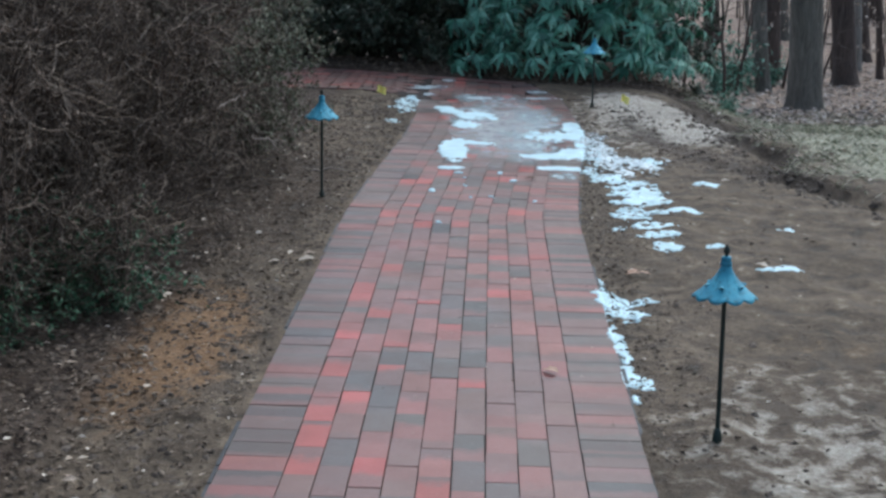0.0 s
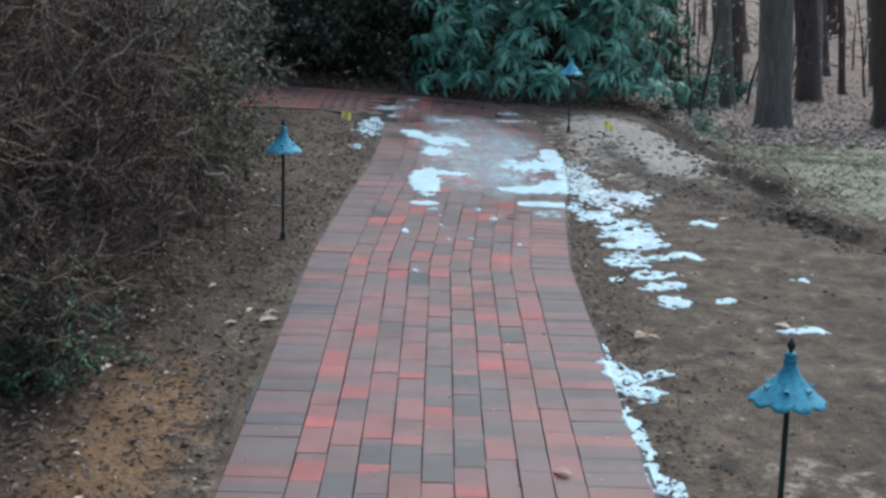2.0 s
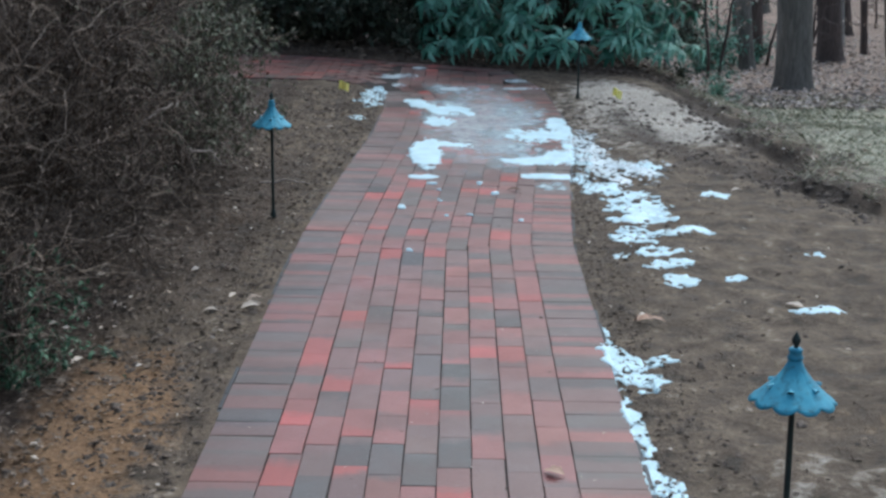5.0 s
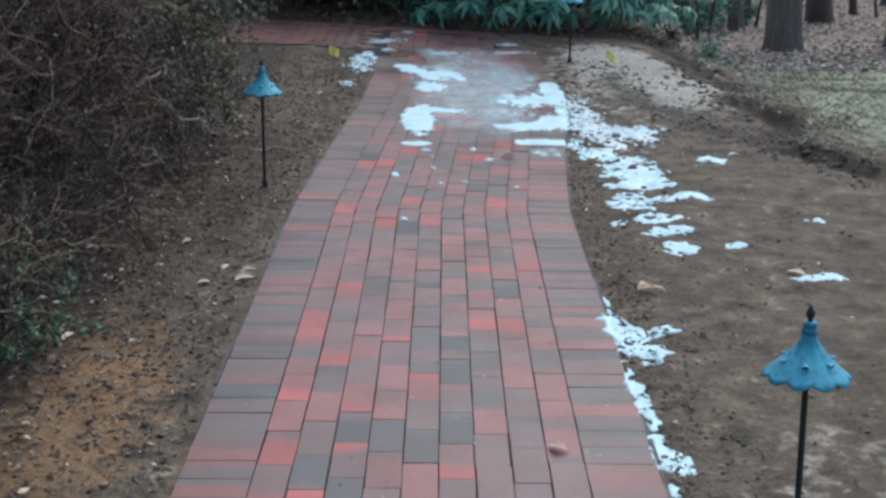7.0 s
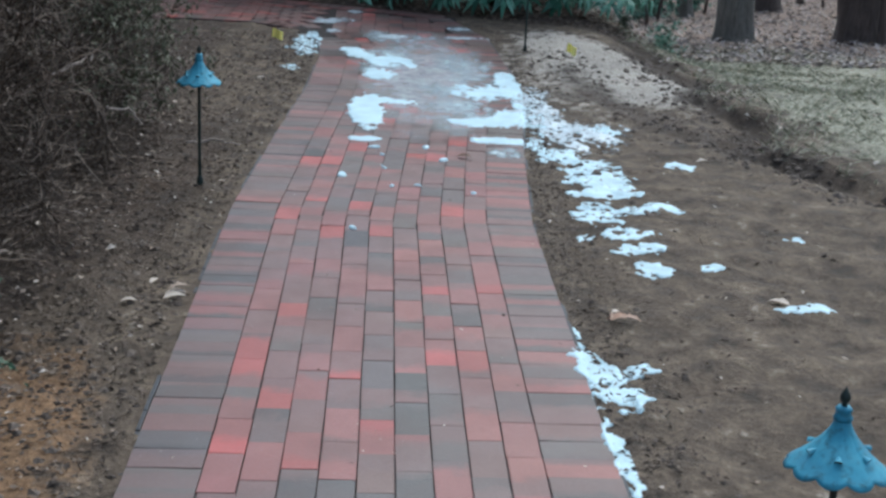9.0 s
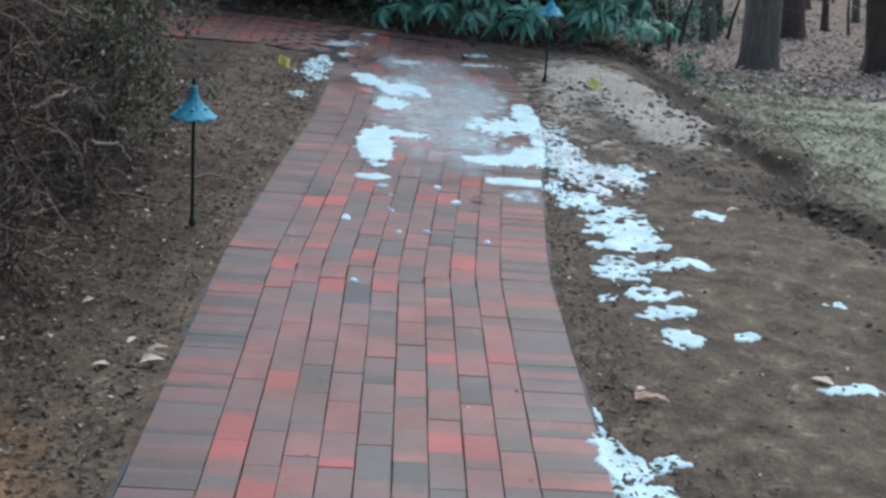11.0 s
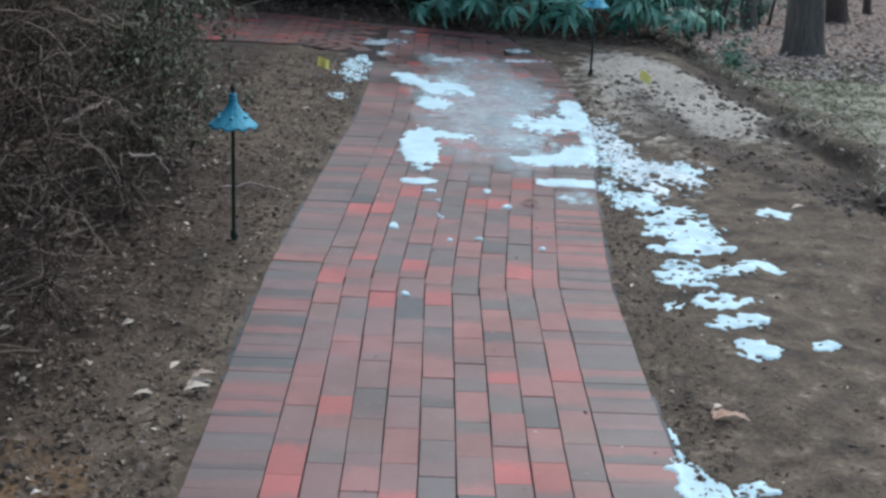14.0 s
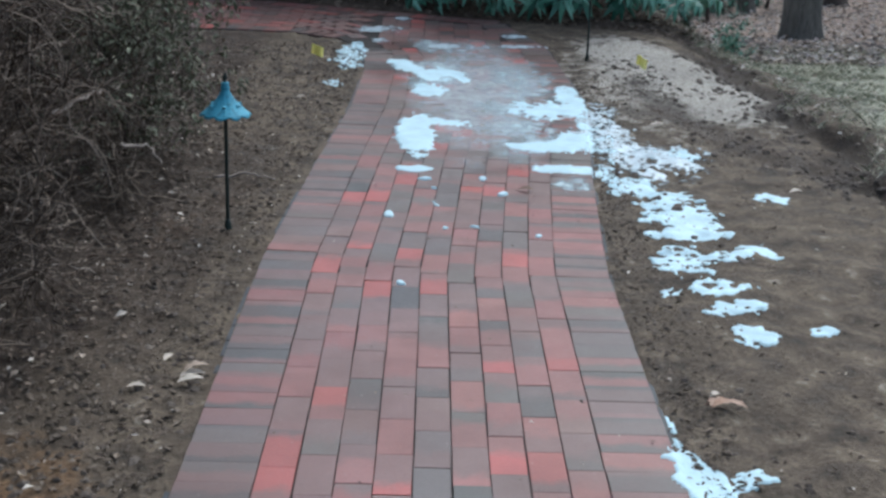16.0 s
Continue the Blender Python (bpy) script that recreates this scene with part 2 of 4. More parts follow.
M_DARKLEAF = varied("dark_evergreen_leaf", [(0.022, 0.032, 0.02), (0.038, 0.056, 0.036), (0.06, 0.085, 0.055), (0.17, 0.18, 0.135)], 0.5, 40, 0.25, 0.0005)
M_OLIVE = varied("olive_leaf", [(0.07, 0.085, 0.05), (0.125, 0.14, 0.085), (0.22, 0.23, 0.155), (0.13, 0.11, 0.08)], 0.6, 40, 0.25, 0.0005)
M_LOWGREEN = varied("low_green_leaf", [(0.022, 0.055, 0.03), (0.045, 0.105, 0.055), (0.085, 0.165, 0.09)], 0.5, 40, 0.25, 0.0005)
M_GRASS = varied("winter_grass", [(0.11, 0.125, 0.075), (0.20, 0.21, 0.135), (0.34, 0.325, 0.235), (0.48, 0.445, 0.35)], 0.8, 30, 0.2, 0)
M_BARK = make_bark("grey_bark", (0.062, 0.058, 0.05), (0.20, 0.19, 0.168))
M_BARK_D = make_bark("dark_bark", (0.034, 0.026, 0.023), (0.12, 0.093, 0.082))
M_BARK_P = make_bark("pale_bark", (0.13, 0.125, 0.115), (0.27, 0.26, 0.24))
M_STEM = make_bark("shrub_bark", (0.02, 0.015, 0.012), (0.075, 0.055, 0.045), 14)


# ---- mesh helpers ----
class Soup:
    """Gathers many small pieces into one mesh."""

    def __init__(self):
        self.v, self.f, self.n = [], [], 0

    def add(self, verts, faces):
        self.v.append(np.asarray(verts, float))
        self.f.extend([tuple(i + self.n for i in f) for f in faces])
        self.n += len(verts)

    def tube(self, points, radii, sides=3):
        points = np.asarray(points, float)
        d = np.gradient(points, axis=0)
        d /= np.linalg.norm(d, axis=1, keepdims=True) + 1e-9
        ref = np.where(np.abs(d[:, 2:3]) > 0.9, [[1.0, 0, 0]], [[0, 0, 1.0]])
        a = np.cross(d, ref)
        a /= np.linalg.norm(a, axis=1, keepdims=True) + 1e-9
        b = np.cross(d, a)
        ang = np.arange(sides) * 2 * np.pi / sides
        ring = points[:, None] + np.asarray(radii)[:, None, None] * (np.cos(ang)[None, :, None] * a[:, None] + np.sin(ang)[None, :, None] * b[:, None])
        k = len(points)
        faces = []
        for i in range(k - 1):
            for j in range(sides):
                faces.append((i * sides + j, i * sides + (j + 1) % sides, (i + 1) * sides + (j + 1) % sides, (i + 1) * sides + j))
        faces.append(tuple(range(sides))[::-1])
        faces.append(tuple(range((k - 1) * sides, k * sides)))
        self.add(ring.reshape(-1, 3), faces)

    def leaf(self, place, way, up, length, width, curl=0.15, fold=0.25):
        """A leaf blade: pointed, folded along its rib and drooping at the tip."""
        way = np.asarray(way, float)
        way = way / (np.linalg.norm(way) + 1e-9)
        side = np.cross(way, up)
        side /= np.linalg.norm(side) + 1e-9
        nrm = np.cross(side, way)
        p = np.asarray(place, float)
        rib1, rib2 = p + way * length * 0.5 + nrm * curl * length * 0.3, p + way * length - nrm * curl * length
        a = p + way * length * 0.45
        l, r = a + side * width * 0.5 + nrm * fold * width, a - side * width * 0.5 + nrm * fold * width
        self.add([p, l, rib1, r, rib2], [(0, 1, 2), (0, 2, 3), (1, 4, 2), (2, 4, 3)])

    def mesh(self, name, mat, smooth=False):
        me = bpy.data.meshes.new(name)
        me.from_pydata(np.concatenate(self.v) if self.v else [], [], self.f)
        me.materials.append(mat)
        if smooth:
            me.polygons.foreach_set("use_smooth", [True] * len(me.polygons))
        me.update()
        return me


def part(name, mesh, parent, label=""):
    ob = new(name, mesh)
    ob.parent = parent
    return tagged(ob, label)


def thing(name, at, label, category, group="", kind="", turn=0.0, scale=1.0):
    e = new(name)
    e.empty_display_size = 0.1
    e.matrix_basis = pose(*at, 0, 0, turn) @ Matrix.Scale(scale, 4)
    return tagged(e, label, category, group, kind)


def smooth_step(a, b, v):
    t = min(1.0, max(0.0, (v - a) / (b - a)))
    return t * t * (3 - 2 * t)


# ---- the plan: path edges and the lie of the land ----
LEFT_Y, LEFT_X = (4.3, 5.7, 6.95, 7.96, 8.57, 9.1), (-0.65, -0.571, -0.484, -0.464, -0.496, -0.66)
RIGHT_Y, RIGHT_X = (4.2, 4.67, 5.41, 7.1, 7.93, 8.97, 9.9), (0.65, 0.681, 0.735, 0.88, 0.85, 0.80, 0.56)
NEAR_X, NEAR_Y = (-1.6, -1.06, -0.70, -0.5), (9.42, 9.36, 9.12, 8.6)


def left_edge(y):
    return float(np.interp(y, LEFT_Y, LEFT_X))


def right_edge(y):
    return float(np.interp(y, RIGHT_Y, RIGHT_X))


def far_edge(x):
    return 10.30 - 0.40 * x if x > -1.6 else 10.94 + 0.05 * (-1.6 - x)


def near_edge(x):
    return float(np.interp(x, NEAR_X, NEAR_Y))


def on_path(x, y, grow=0.0):
    if y < 9.1 and left_edge(y) - grow < x < right_edge(y) + grow:
        return True
    return x > -8 and x < right_edge(min(y, 9.9)) + grow and near_edge(x) - grow < y < far_edge(x) + grow and y > 8.9


def land(x, y):
    """The height of the ground, without its roughness."""
    s = max(smooth_step(1.5, 3.3, x), smooth_step(12, 16, y))
    u = max(0.0, y - 7)
    return -s * (0.9 * (1 - math.exp(-u / 6)) + 0.05 * u) + 0.13 * max(0.0, y - 34)


def rut(x, y):
    """The washed-out bank between bare soil and grass: how far to its grassy side."""
    return x - (2.08 if y > 5.5 else 2.08 + 0.45 * (5.5 - y)) + 0.26 * noise.noise((x * 1.5, y * 1.5, 3.0)) + 0.10 * noise.noise((x * 5, y * 5, 6.0))


def washout(y):
    """The lower edge of the washed soil that runs down to the rut."""
    return float(np.interp(y, (5.0, 5.64, 6.05, 6.8, 7.6, 8.6), (2.2, 1.86, 1.54, 1.33, 1.2, 1.15)))


def rough_land(x, y):
    z = land(x, y)
    near = 1.0 if -4 < x < 6 and -4 < y < 14 else 0.0
    if near:
        clear = 1.0
        if on_path(x, y, -0.01):
            return -0.035
        if on_path(x, y, 0.12):
            clear = 0.35
        z += clear * (0.022 * noise.noise((x * 2.2, y * 2.2, 0.3)) + 0.020 * noise.noise((x * 6, y * 6, 1.3)) + 0.012 * noise.noise((x * 15, y * 15, 2.3))) - 0.008
        if x > 1:
            d = rut(x, y)
            z += 0.05 * smooth_step(-0.05, 0.12, d) - 0.035 * math.exp(-(d / 0.12) ** 2) * (1 + noise.noise((x * 5, y * 5, 8)))
    else:
        z += 0.05 * noise.noise((x * 0.7, y * 0.7, 0.3)) + 0.03 * noise.noise((x * 2.1, y * 2.1, 0.7))
    return z


def spread(lo, hi, step, far_lo, far_hi, growth=1.22):
    mid = list(np.arange(lo, hi + step / 2, step))
    out, s, v = [], step, hi
    while v < far_hi:
        s *= growth
        v += s
        out.append(v)
    back, s, v = [], step, lo
    while v > far_lo:
        s *= growth
        v -= s
        back.append(v)
    return np.array(back[::-1] + mid + out)


def build_ground():
    xs, ys = spread(-2.4, 4.2, 0.045, -90, 110, 1.12), spread(0.0, 11.6, 0.05, -60, 130, 1.10)
    nx, ny = len(xs), len(ys)
    verts = [(x, y, rough_land(x, y)) for y in ys for x in xs]
    faces = [(j * nx + i, j * nx + i + 1, (j + 1) * nx + i + 1, (j + 1) * nx + i) for j in range(ny - 1) for i in range(nx - 1)]
    me = bpy.data.meshes.new("ground")
    me.from_pydata(verts, [], faces)
    me.materials.append(M_GROUND)
    me.polygons.foreach_set("use_smooth", [True] * len(me.polygons))
    zones = {k: np.zeros(len(verts), np.float32) for k in ("straw", "grass", "litter", "clay", "mulch_shade", "dark_soil")}
    for i, (x, y, z) in enumerate(verts):
        d = rut(x, y) if x > 0.8 else -9
        zones["straw"][i] = max(0.0, 1 - ((x - 1.62 + 0.20 * (y - 8.1)) / 0.55) ** 2 - ((y - 8.1) / 1.75) ** 2) * 0.95 + 0.62 * max(0.0, 1 - ((x - 1.35) / 0.75) ** 2 - ((y - 7.9) / 2.0) ** 2) + 0.46 * max(0.0, 1 - ((x - 1.30) / 0.75) ** 2 - ((y - 0.9) / 1.3) ** 2)
        # darker soil along the washout and the rut, and round two stake feet
        zones["dark_soil"][i] = (0.66 * math.exp(-((x - washout(y) - 0.1) / 0.17) ** 2) * smooth_step(5.0, 5.6, y) * (1 - smooth_step(7.6, 8.6, y)) + 1.0 * math.exp(-(d / 0.13) ** 2) * smooth_step(4.5, 5.5, y)
                            + 0.55 * math.exp(-((x - 1.15) ** 2 + (y - 6.95) ** 2) / 0.03) + 0.5 * math.exp(-((x - 1.03) ** 2 + (y - 8.5) ** 2) / 0.03)) if x > 0.8 else 0.0
        zones["grass"][i] = 0.95 * smooth_step(0.0, 0.7, d) * (1 - smooth_step(13.5, 17.5, y)) * smooth_step(4.5, 6.0, y)
        zones["litter"][i] = max(smooth_step(13.5, 17.5, y), smooth_step(-2.0, -3.0, x) * 0.8, smooth_step(6.5, 9, x))
        zones["clay"][i] = 1.05 * max(0.0, 1 - ((x + 1.10) / 0.42) ** 2 - ((y - 2.0) / 1.05) ** 2) + 0.5 * max(0.0, 1 - ((x + 1.1) / 0.25) ** 2 - ((y - 4.6) / 0.6) ** 2) \
            + 0.25 * max(0.0, 1 - ((x - 1.5) / 0.4) ** 2 - ((y - 2.1) / 0.5) ** 2)
        # real mulch on the bed, plus shade painted into the ground below the hedge
        zones["mulch_shade"][i] = ((0.30 + 0.30 * smooth_step(2.9, 3.9, y)) * smooth_step(0.0, 0.30, left_edge(min(y, 9.0)) - x) * (1 - 0.6 * smooth_step(5.6, 6.6, y)) + 0.6 * smooth_step(-1.05, -1.45, x)) if y < 9.4 and x < -0.4 else smooth_step(10.1, 10.6, y + 0.36 * x) * (1 - smooth_step(2.0, 2.6, x)) * (1 - smooth_step(13, 15, y)) if y > 9.5 else 0.0
    for k, v in zones.items():
        me.attributes.new(k, "FLOAT", "POINT").data.foreach_set("value", v)
    tagged(new("ground", me), "bare brown winter soil with leaf litter and patchy grass", "ground", kind="structure")


build_ground()


# ---- brick path ----
def brick_verts(w, l, h=0.05, c=0.0009):
    """A paver with chamfered top edges, its top at z = 0."""
    x, y = w / 2, l / 2
    v = [(-x, -y, -h), (x, -y, -h), (x, y, -h), (-x, y, -h), (-x, -y, -c), (x, -y, -c), (x, y, -c), (-x, y, -c),
         (-x + c, -y + c / 3, 0), (x - c, -y + c / 3, 0), (x - c, y - c / 3, 0), (-x + c, y - c / 3, 0)]
    f = [(8, 9, 10, 11)]
    for i in range(4):
        j = (i + 1) % 4
        f += [(i, j, j + 4, i + 4), (i + 4, j + 4, j + 8, i + 8)]
    return v, f


RED, ROSE, MID, GREY, DARK = (0.325, 0.058, 0.050), (0.215, 0.071, 0.063), (0.146, 0.074, 0.066), (0.092, 0.070, 0.064), (0.055, 0.047, 0.046)
TONES = {"r": RED, "o": ROSE, "m": MID, "g": GREY, "d": DARK}


def tone(letter=None):
    if letter not in TONES:
        letter = rng.choice(list("ommggmdmor"))
    k = rng.uniform(0.85, 1.15)
    return tuple(min(1.0, c * k * rng.uniform(0.95, 1.05)) for c in TONES[letter])


# tones of the laid pavers, column by column from the near end; past them they are left to chance
PITCH = 0.208
FIRST = 2
COLUMN_PHASE = (0.195, 0.056, 0.121, 0.068, 0.002, 0.120, 0.184, 0.099, 0.006)
COLUMN_TONES = ("mrrrororgrrmoommorm", "gmgmrdmodrmgrmoogmo", "mrogdrdrmoomdmmmrog", "gmmgoodoomromoomdmr", "mromoodmrgggmdodmro", "mgdmmrdoddogogoomgo",
                "mommmmogggrogrdogmo", "mmgmmmgmomrodomogor", "mmmmmmooomogmoroomo")
NEAR_LO, NEAR_HI = 0.5, 5.0


def build_path():
    path = thing("pavement", (0, 0, 0), "red and grey clay brick garden path, wet, with patches of snow", "path", kind="structure")
    bed = Soup()
    ys = np.arange(-4.9, 10.0, 0.1)
    for a, b in zip(ys, ys[1:]):
        la, lb, ra, rb = left_edge(a) + 0.005, left_edge(b) + 0.005, right_edge(a) - 0.005, right_edge(b) - 0.005
        bed.add([(la, a, -0.0045), (ra, a, -0.0045), (rb, b, -0.0045), (lb, b, -0.0045)], [(0, 1, 2, 3)])
    xs = np.arange(-8, 0.7, 0.1)
    for a, b in zip(xs, xs[1:]):
        bed.add([(a, max(near_edge(a), 8.9) + 0.005, -0.0055), (b, max(near_edge(b), 8.9) + 0.005, -0.0055), (b, far_edge(b) - 0.005, -0.0055), (a, far_edge(a) - 0.005, -0.0055)], [(0, 1, 2, 3)])
    part("sand_bed", bed.mesh("sand_bed", M_SAND), path, "dark sand in the joints")

    stretcher = Soup()
    stretcher.add(*brick_verts(0.0965, 0.2074))
    me_s = stretcher.mesh("brick", M_BRICK)
    soldier = Soup()
    soldier.add(*brick_verts(0.1965, 0.1034))
    me_d = soldier.mesh("brick", M_BRICK)
    rest, tones, runs, tosses = Soup(), [], [], []

    def lay(x, y, w, l, turn, letter=None, data=None):
        col = tone(letter)
        dz, tilt = rng.normal(0, 0.0007), rng.normal(0, 0.16, 2)
        turn += rng.normal(0, 0.35)
        m = pose(x + rng.normal(0, 0.0008), y, dz, *tilt, turn)
        if data is not None and NEAR_LO < y < NEAR_HI:
            ob = new("brick", data)
            ob.parent = path
            ob.matrix_basis = m @ Matrix.Diagonal((w / 0.0965 if data is me_s else w / 0.1965, 1 - abs(rng.normal(0, 0.0028)), 1, 1))
            ob.color = (*col, 1)
        else:
            v, f = brick_verts(w, l)
            rest.add([tuple(m @ Vector(p)) for p in v], f)
            tones.extend([col] * len(v))
            runs.extend([p[1] / l + 0.5 for p in v])
            tosses.extend([rng.uniform()] * len(v))

    for c in range(9):
        for n in range(-24, 60):
            y = (n + 0.5) * PITCH + COLUMN_PHASE[c]
            if y > 10.6:
                break
            yy = min(y, 9.0)
            l, r = left_edge(yy) + 0.2, right_edge(yy) - 0.2
            w = (r - l) / 9
            x = l + w * (c + 0.5)
            lean = -math.degrees(math.atan2((left_edge(yy + 0.2) + right_edge(yy + 0.2) - l - r) / 2, 0.2)) if yy > 4 and y < 9 else 0.0
            if y > 8.9 and (y > far_edge(x) - 0.3 or x > right_edge(min(y, 9.9)) - 0.22):
                continue
            i = n - FIRST
            letters = COLUMN_TONES[c]
            lay(x, y, w - 0.0036, 0.2074, lean, letters[i] if 0 <= i < len(letters) else None, me_s)
    for side in (0, 1):
        for n in range(-48, 96 if side else 88):
            y = n * PITCH / 2 + (0.055 if side else 0.06)
            e = right_edge(y) if side else left_edge(y)
            e2 = right_edge(y + 0.1) if side else left_edge(y + 0.1)
            lean = -math.degrees(math.atan2(e2 - e, 0.1))
            if not side and y > 8.75:
                break
            lay(e - 0.1 if side else e + 0.1, y, 0.1965, 0.1034, lean, str(rng.choice(list("mgdogdgdmd"))), me_d)
    # the branch that leads off past the bed, its pavers laid along it
    for x in np.arange(-7.9, 0.62, 0.1):
        e, e2 = far_edge(x), far_edge(x + 0.1)
        if x < right_edge(9.9) - 0.1:
            lay(x + 0.05, e - 0.1, 0.0965, 0.1965, math.degrees(math.atan2(e2 - e, 0.1)))
        if x < -0.72:
            lay(x + 0.05, near_edge(x + 0.05) + 0.1, 0.0965, 0.1965, math.degrees(math.atan2(near_edge(x + 0.1) - near_edge(x), 0.1)))
    for k in range(10):
        for x in np.arange(-7.9, -0.45, 0.2):
            xx = x + 0.1 * (k % 2)
            lo, hi = near_edge(xx) + 0.2, far_edge(xx) - 0.2
            w = (hi - lo) / 10
            if xx > -0.56:
                continue
            f = (k + 0.5) / 10
            rise = (1 - f) * (near_edge(xx + 0.1) - near_edge(xx - 0.1)) + f * (far_edge(xx + 0.1) - far_edge(xx - 0.1))
            lay(xx, lo + w * (k + 0.5), 0.1965, w - 0.004, math.degrees(math.atan2(rise, 0.2)))
    me = rest.mesh("paving", M_BRICK_J)
    data = np.ones((len(tones), 4), np.float32)
    data[:, :3] = tones
    me.attributes.new("tone", "FLOAT_COLOR", "POINT").data.foreach_set("color", data.ravel())
    me.attributes.new("along", "FLOAT", "POINT").data.foreach_set("value", runs)
    me.attributes.new("toss", "FLOAT", "POINT").data.foreach_set("value", tosses)
    tagged(part("paving", me, path, "rows of red and grey pavers farther along"), kind="stuff")

    def strip(points, name, label):
        s = Soup()
        pts = np.array(points)
        for (x0, y0), (x1, y1) in zip(pts, pts[1:]):
            d = np.array([x1 - x0, y1 - y0])
            n = np.array([-d[1], d[0]]) / np.linalg.norm(d) * 0.006
            top = (-0.012 if 5.0 < y0 < 7.6 and x0 > 0 else -0.010) + 0.014 * noise.noise((x0 * 1.5, y0 * 1.5, 5))
            v = [(x0 - n[0], y0 - n[1], -0.06), (x1 - n[0], y1 - n[1], -0.06), (x1 + n[0], y1 + n[1], -0.06), (x0 + n[0], y0 + n[1], -0.06)]
            v += [(a, b, top) for a, b, _ in v]
            s.add(v, [(4, 5, 6, 7), (0, 1, 5, 4), (1, 2, 6, 5), (2, 3, 7, 6), (3, 0, 4, 7)])
        tagged(new(name, s.mesh(name, M_EDGE)), label, "edging", "path edging", "structure")

    strip([(right_edge(y) + 0.008, y) for y in np.arange(-5, 9.8, 0.12)], "edging_right", "thin black plastic edging along the brick path")
    strip([(left_edge(y) - 0.008, y) for y in np.arange(-5, 8.9, 0.12)] + [(x, near_edge(x) - 0.008) for x in np.arange(-0.66, -7.5, -0.12)],
          "edging_left", "thin black plastic edging curving round the soil bed")


# ---- snow ----
def snow_patch(ellipses, label, thick=0.0032, seed=0.0, mat=None, name="snow_patch", ragged=0.9, step=0.009):
    """A crust of old snow: the union of a few soft ovals (x, y, half-width, half-length, turn) with a ragged rim."""
    xs0 = min(e[0] - max(e[2], e[3]) * 1.4 for e in ellipses)
    xs1 = max(e[0] + max(e[2], e[3]) * 1.4 for e in ellipses)
    ys0 = min(e[1] - max(e[2], e[3]) * 1.4 for e in ellipses)
    ys1 = max(e[1] + max(e[2], e[3]) * 1.4 for e in ellipses)
    nx, ny = int((xs1 - xs0) / step) + 2, int((ys1 - ys0) / step) + 2
    X, Y = np.meshgrid(xs0 + step * np.arange(nx), ys0 + step * np.arange(ny))
    F = np.full(X.shape, -9.0)
    for cx, cy, rx, ry, turn in ellipses:
        c, s = math.cos(radians(turn)), math.sin(radians(turn))
        u, v = ((X - cx) * c + (Y - cy) * s) / rx, (-(X - cx) * s + (Y - cy) * c) / ry
        F = np.maximum(F, 1 - u * u - v * v)
    keep = F > -0.9
    N = np.zeros(X.shape)
    for j, i in zip(*np.nonzero(keep)):
        x, y = X[j, i], Y[j, i]
        N[j, i] = noise.noise((x * 6, y * 5, seed)) * 0.9 + noise.noise((x * 17, y * 15, seed + 9)) * 0.95 + noise.noise((x * 38, y * 30, seed + 4)) * 0.75
    F = F + ragged * N - 0.1
    ids, verts, faces, depth = {}, [], [], []
    for j in range(ny - 1):
        for i in range(nx - 1):
            quad = [(j, i), (j, i + 1), (j + 1, i + 1), (j + 1, i)]
            if max(F[q] for q in quad) <= 0:
                continue
            for q in quad:
                if q not in ids:
                    x, y, f = X[q], Y[q], F[q]
                    ids[q] = len(verts)
                    base = 0.0015 if on_path(x, y, 0.0) else rough_land(x, y)
                    h = thick * (min(1.0, f * 2.5) ** 0.5 + 0.25 * N[q]) if f > 0 else -0.012
                    verts.append((x, y, base + h))
                    depth.append(min(1.0, max(0.0, f * 1.25)) ** 0.7)
            faces.append([ids[q] for q in quad])
    me = bpy.data.meshes.new(name)
    me.from_pydata(verts, [], faces)
    me.materials.append(mat or M_SNOW)
    me.attributes.new("depth", "FLOAT", "POINT").data.foreach_set("value", depth)
    me.polygons.foreach_set("use_smooth", [True] * len(me.polygons))
    return tagged(new(name, me), label, "snow", "snow patches")


